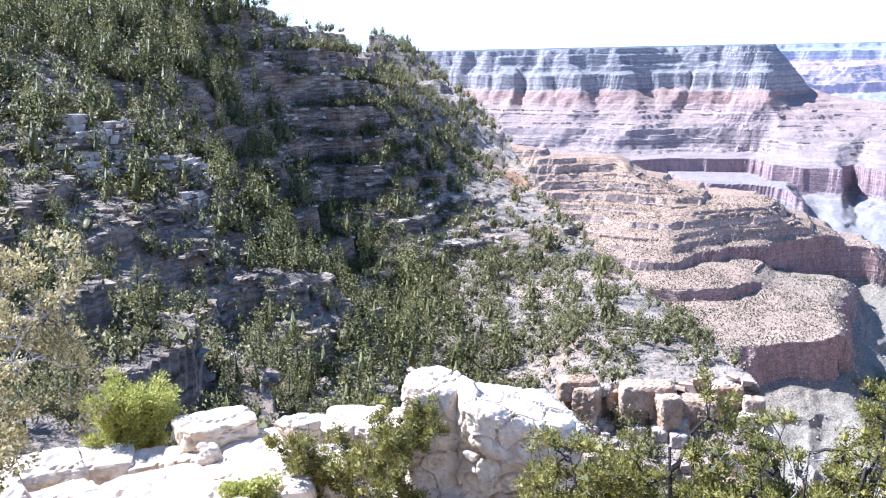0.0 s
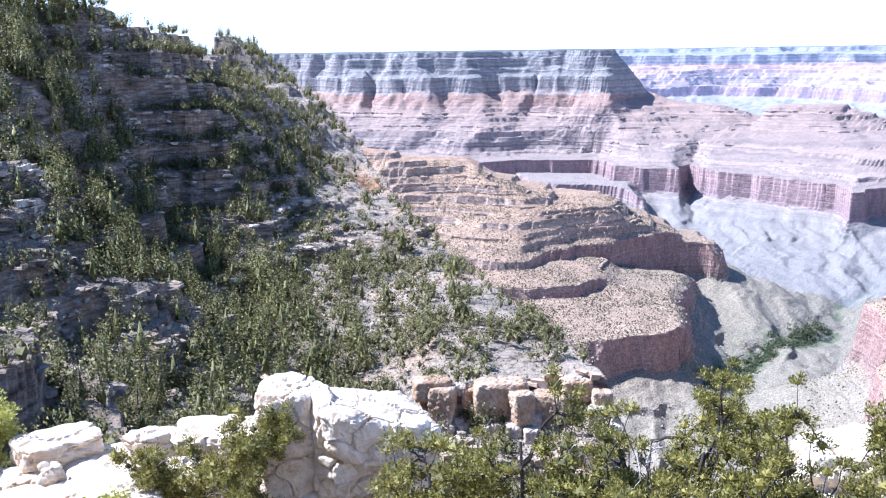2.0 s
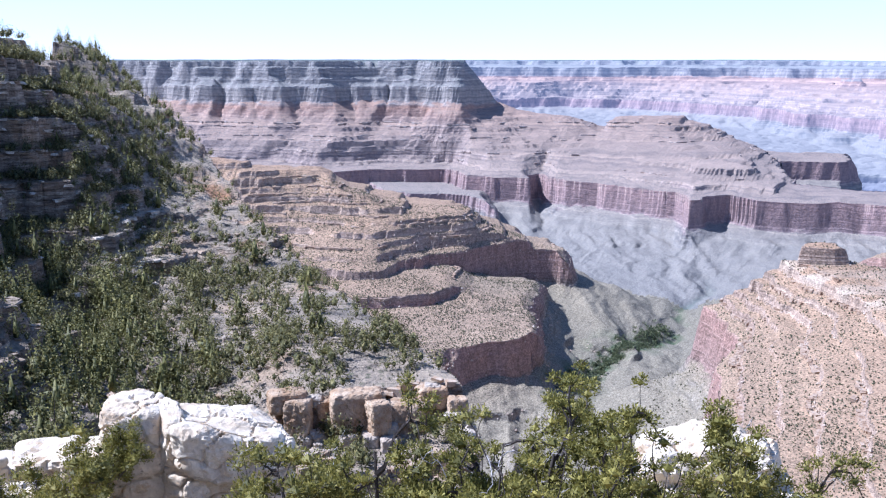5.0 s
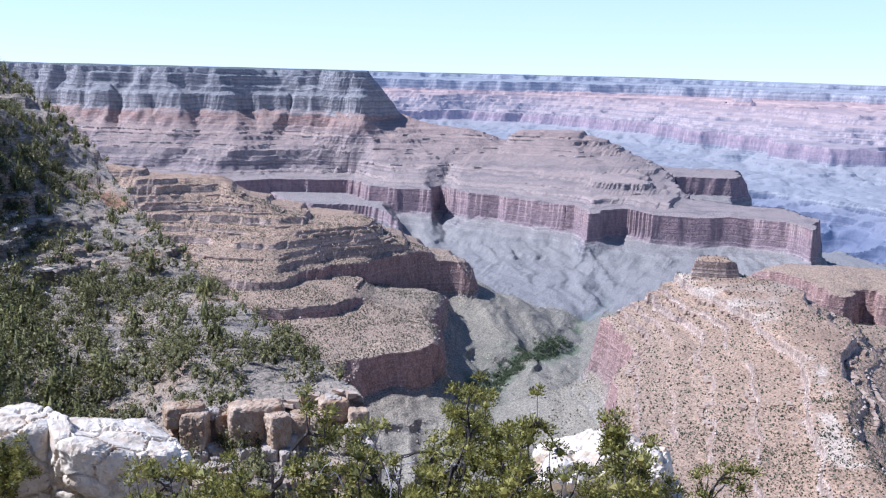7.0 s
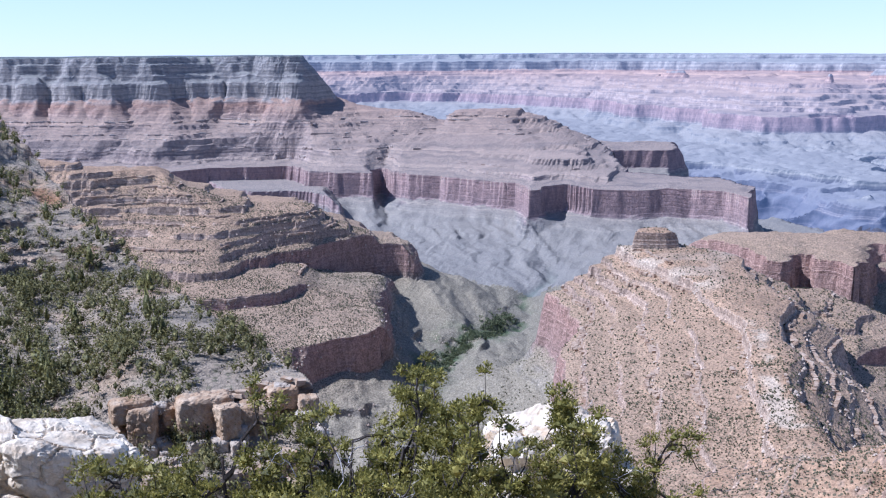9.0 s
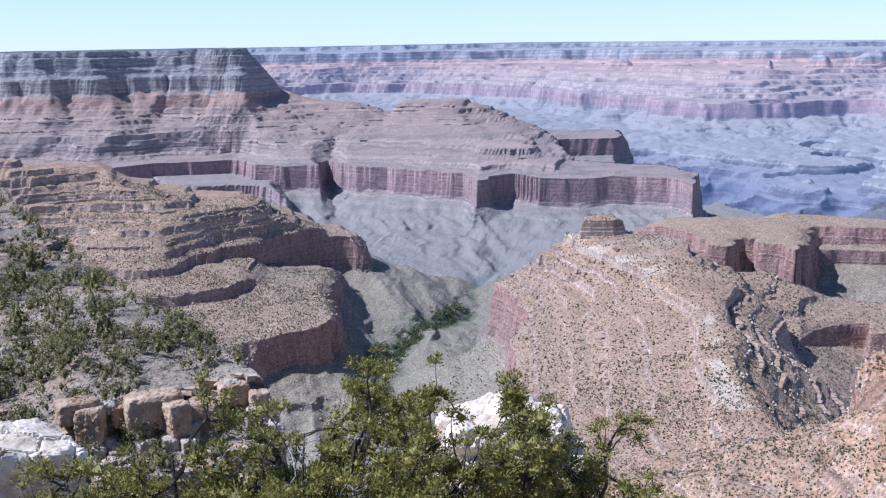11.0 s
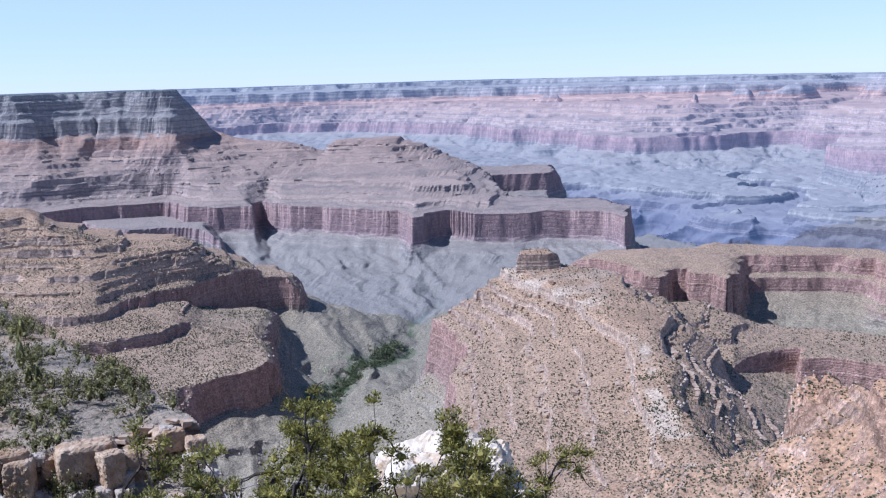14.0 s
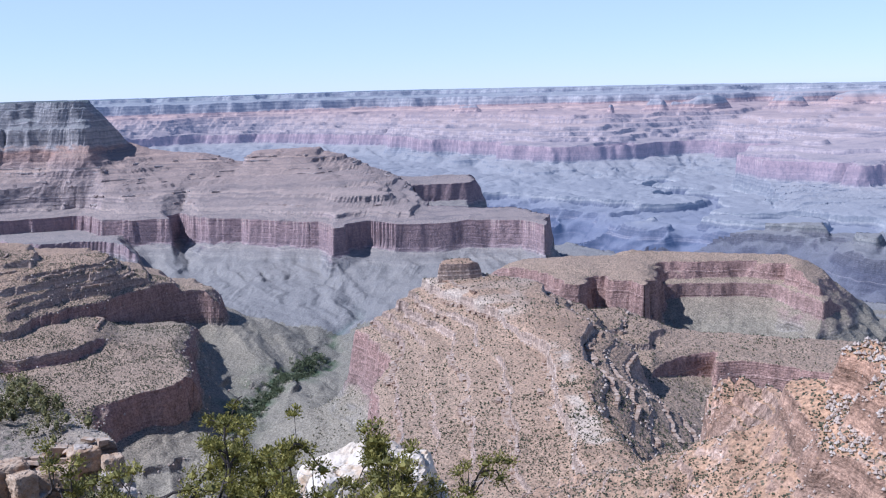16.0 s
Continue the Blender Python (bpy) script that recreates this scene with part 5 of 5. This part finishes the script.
# ---- scrub of the canyon slopes ----
rng = np.random.RandomState(77)


def canyon_scrub(n, b0, b1, r0, r1, size0, size1, cliffs=False, lowest=-2000):
    """Low bushes on the canyon's slopes, or loose blocks along its ledges, each a squat lump of eight faces."""
    b, r = rng.uniform(b0, b1, n), rng.uniform(r0, r1, n)
    x, y = np.sin(np.radians(b)) * r, np.cos(np.radians(b)) * r
    z = canyon_height(x, y)[0]
    e = 0.002 * r
    steep = np.hypot(canyon_height(x + e, y)[0] - z, canyon_height(x, y + e)[0] - z) / e / 2
    ok = (z > lowest) & ((steep > 0.42) if cliffs else (steep < 0.5)) & (rng.uniform(size=n) < 0.35 + 0.65 * step(-0.4, 0.4, fbm(x, y, 90, 3, 111)))
    base = np.stack([x, y, z], 1)[ok]
    off = np.linalg.norm(base, axis=1)
    kk = (drawn_in(off) / off)[:, None]
    base = base * kk
    w = rng.uniform(size0, size1, len(base))[:, None] * kk
    turn = rng.uniform(0, 6.28, len(base))
    corners = []
    for k in range(4):
        a = turn + k * math.pi / 2
        rad = w[:, 0] * rng.uniform(0.35, 0.6, len(base))
        corners.append(base + np.stack([rad * np.cos(a), rad * np.sin(a), w[:, 0] * rng.uniform(0.15, 0.4, len(base))], 1))
    top = base + np.stack([0 * turn, 0 * turn, w[:, 0] * rng.uniform(0.6, 0.95, len(base))], 1)
    low = base - np.array([0, 0, 1.0]) * w * 0.2
    v = np.stack(corners + [top, low], 1)
    tri = np.array([(0, 1, 4), (1, 2, 4), (2, 3, 4), (3, 0, 4), (1, 0, 5), (2, 1, 5), (3, 2, 5), (0, 3, 5)])
    f = (np.arange(len(v)) * 6)[:, None, None] + tri[None]
    return v.reshape(-1, 3), f.reshape(-1, 3)


LEDGE_STONE = rock_material("ledge_stone", (0.36, 0.255, 0.18), (0.54, 0.45, 0.35), 0.3).mat
def ledge_lines(n, seed, b0, b1, r0, r1, long, thick, deep, levels):
    """Hard beds of the canyon's slopes: flat blocks end to end along the contours, broken here and there."""
    rg = np.random.RandomState(seed)
    b, r = rg.uniform(b0, b1, n), rg.uniform(r0, r1, n)
    x, y = np.sin(np.radians(b)) * r, np.cos(np.radians(b)) * r
    z = canyon_height(x, y)[0]
    levels = np.array(levels, float)
    level = levels[np.abs(z[:, None] - levels[None]).argmin(1)]
    for k in range(3):
        gx = (canyon_height(x + 9, y)[0] - canyon_height(x - 9, y)[0]) / 18
        gy = (canyon_height(x, y + 9)[0] - canyon_height(x, y - 9)[0]) / 18
        back = np.clip((level - z) / np.maximum(gx * gx + gy * gy, 0.04), -60, 60) * 0.8
        x, y = x + back * gx, y + back * gy
        z = canyon_height(x, y)[0]
    ok = (np.abs(z - level) < 0.5 * thick) & (fbm(x + 7 * level, y, 130, 3, 141) > 0.02)
    x, y, level = x[ok], y[ok], level[ok]
    gx = (canyon_height(x + 9, y)[0] - canyon_height(x - 9, y)[0]) / 18
    gy = (canyon_height(x, y + 9)[0] - canyon_height(x, y - 9)[0]) / 18
    g = np.hypot(gx, gy)
    ok = (g > 0.25) & (g < 2.2)
    x, y, level, gx, gy, g = x[ok], y[ok], level[ok], gx[ok], gy[ok], g[ok]
    m = len(x)
    down = np.stack([-gx / g, -gy / g], 1)
    side = np.stack([-down[:, 1], down[:, 0]], 1)
    ln, th, z = rg.uniform(0.4, 1.0, m) * long, rg.uniform(0.6, 1.1, m) * thick, level + 0.15 * thick * rg.normal(size=m)
    corners = []
    for sx, sy, sz in ((-1, -1, -1), (1, -1, -1), (1, 1, -1), (-1, 1, -1), (-1, -1, 1), (1, -1, 1), (1, 1, 1), (-1, 1, 1)):
        a, o = sx * ln / 2 * rg.uniform(0.7, 1.1, m), sy * deep * rg.uniform(0.5, 1.0, m)
        corners.append(np.stack([x + side[:, 0] * a + down[:, 0] * o, y + side[:, 1] * a + down[:, 1] * o, z + sz * th / 2 * rg.uniform(0.8, 1.2, m)], 1))
    v = np.stack(corners, 1)
    far_off = np.linalg.norm(v.mean(1), axis=1)
    v = v * (drawn_in(far_off) / far_off)[:, None, None]
    box = np.array([(0, 3, 2, 1), (4, 5, 6, 7), (0, 1, 5, 4), (1, 2, 6, 5), (2, 3, 7, 6), (3, 0, 4, 7)])
    return v.reshape(-1, 3), ((np.arange(m) * 8)[:, None, None] + box[None]).reshape(-1, 4)


BED_STONE = rock_material("bed_stone", (0.29, 0.185, 0.115), (0.45, 0.345, 0.25), 0.2).mat
tagged(part("bed_ledge", joined("bed_ledge", [ledge_lines(7000, 501, 14, 47, 560, 1500, 15, 4.5, 2.6, (-438, -466, -486, -508, -528, -552)),
                                              ledge_lines(9000, 502, 14, 40, 1400, 2400, 22, 5.5, 4.0, (-438, -466, -486, -508, -528, -552)),
                                              ledge_lines(9000, 503, -11, 9, 1850, 3350, 26, 6.0, 4.0, (-372, -398, -416, -438, -466, -486, -528, -606))]), BED_STONE),
       "pale broken ledges that ring the red slopes", "rock", kind="stuff")
MESA_STONE = rock_material("mesa_stone", (0.29, 0.215, 0.175), (0.46, 0.39, 0.335), 0.1).mat
tagged(part("mesa_ledge", joined("mesa_ledge", [ledge_lines(7000, 504, -16, 21, 4300, 6400, 48, 8.0, 5.0, (-352, -372, -416, -438, -486, -528))]), MESA_STONE),
       "thin pale ledges across the slopes of the mesa", "rock", kind="stuff")
tagged(part("ledge_blocks", joined("ledge_blocks", [canyon_scrub(9000, 20, 47, 480, 1100, 1.0, 3.0, True), canyon_scrub(12000, 14, 45, 1000, 2000, 2.5, 7.0, True),
                                                    canyon_scrub(7000, -9, 9, 1850, 3300, 3.0, 8.0, True),
                                                    canyon_scrub(1200, 41.5, 48, 540, 700, 1.2, 4.5)]), LEDGE_STONE),
       "pale broken blocks along the red ledges", "rock", kind="stuff")
DESERT_LEAF = leaf_material("desert_leaf", (0.05, 0.055, 0.028), (0.085, 0.085, 0.042), (0.14, 0.125, 0.06), 0.2)
tagged(part("desert_scrub", joined("desert_scrub", [canyon_scrub(14000, 24, 47, 450, 1000, 0.9, 2.0), canyon_scrub(18000, 14, 47, 900, 1500, 1.3, 2.8), canyon_scrub(12000, 12, 47, 1300, 2600, 2.0, 4.5),
                                                    canyon_scrub(30000, -9, 9, 1900, 3300, 1.6, 4.0, lowest=-660)]), DESERT_LEAF),
       "small dark desert bushes dotted over the slopes", "scrub", kind="stuff")


# ---- trees along the creek ----
def creek_trees(n):
    """Rounded clumps along the wash, set on the ground."""
    pts = plan(np.array([q[0] for q in CREEK], float), np.array([q[1] for q in CREEK], float))
    t = rng.uniform(0, 3.4, n)
    k = t.astype(int)
    p = pts[k] + (pts[k + 1] - pts[k]) * (t - k)[:, None] + rng.normal(size=(n, 2)) * 17
    z = canyon_height(p[:, 0], p[:, 1])[0]
    q = np.stack([p[:, 0], p[:, 1], z], 1)
    length = np.linalg.norm(q, axis=1)
    scale = drawn_in(length) / length
    out = []
    for c, w in zip(q * scale[:, None], rng.uniform(6, 13, n) * scale):
        d = rng.normal(size=(26, 3))
        d /= np.linalg.norm(d, axis=1)[:, None]
        v, f = blades(c + d * np.array([0.5, 0.5, 0.35]) * w * rng.uniform(0.4, 1, 26)[:, None] + np.array([0, 0, 0.35 * w]), d, np.full(26, 0.45) * w, np.full(26, 0.2) * w, rng, 0.6, True)
        out.append((v, f))
    return joined("creek_trees", out)


tagged(part("creek_trees", creek_trees(520), leaf_material("creek_leaf", (0.09, 0.105, 0.055), (0.13, 0.15, 0.075), (0.19, 0.205, 0.10), 0.3)), "green trees lining the dry creek bed", "tree", kind="stuff")
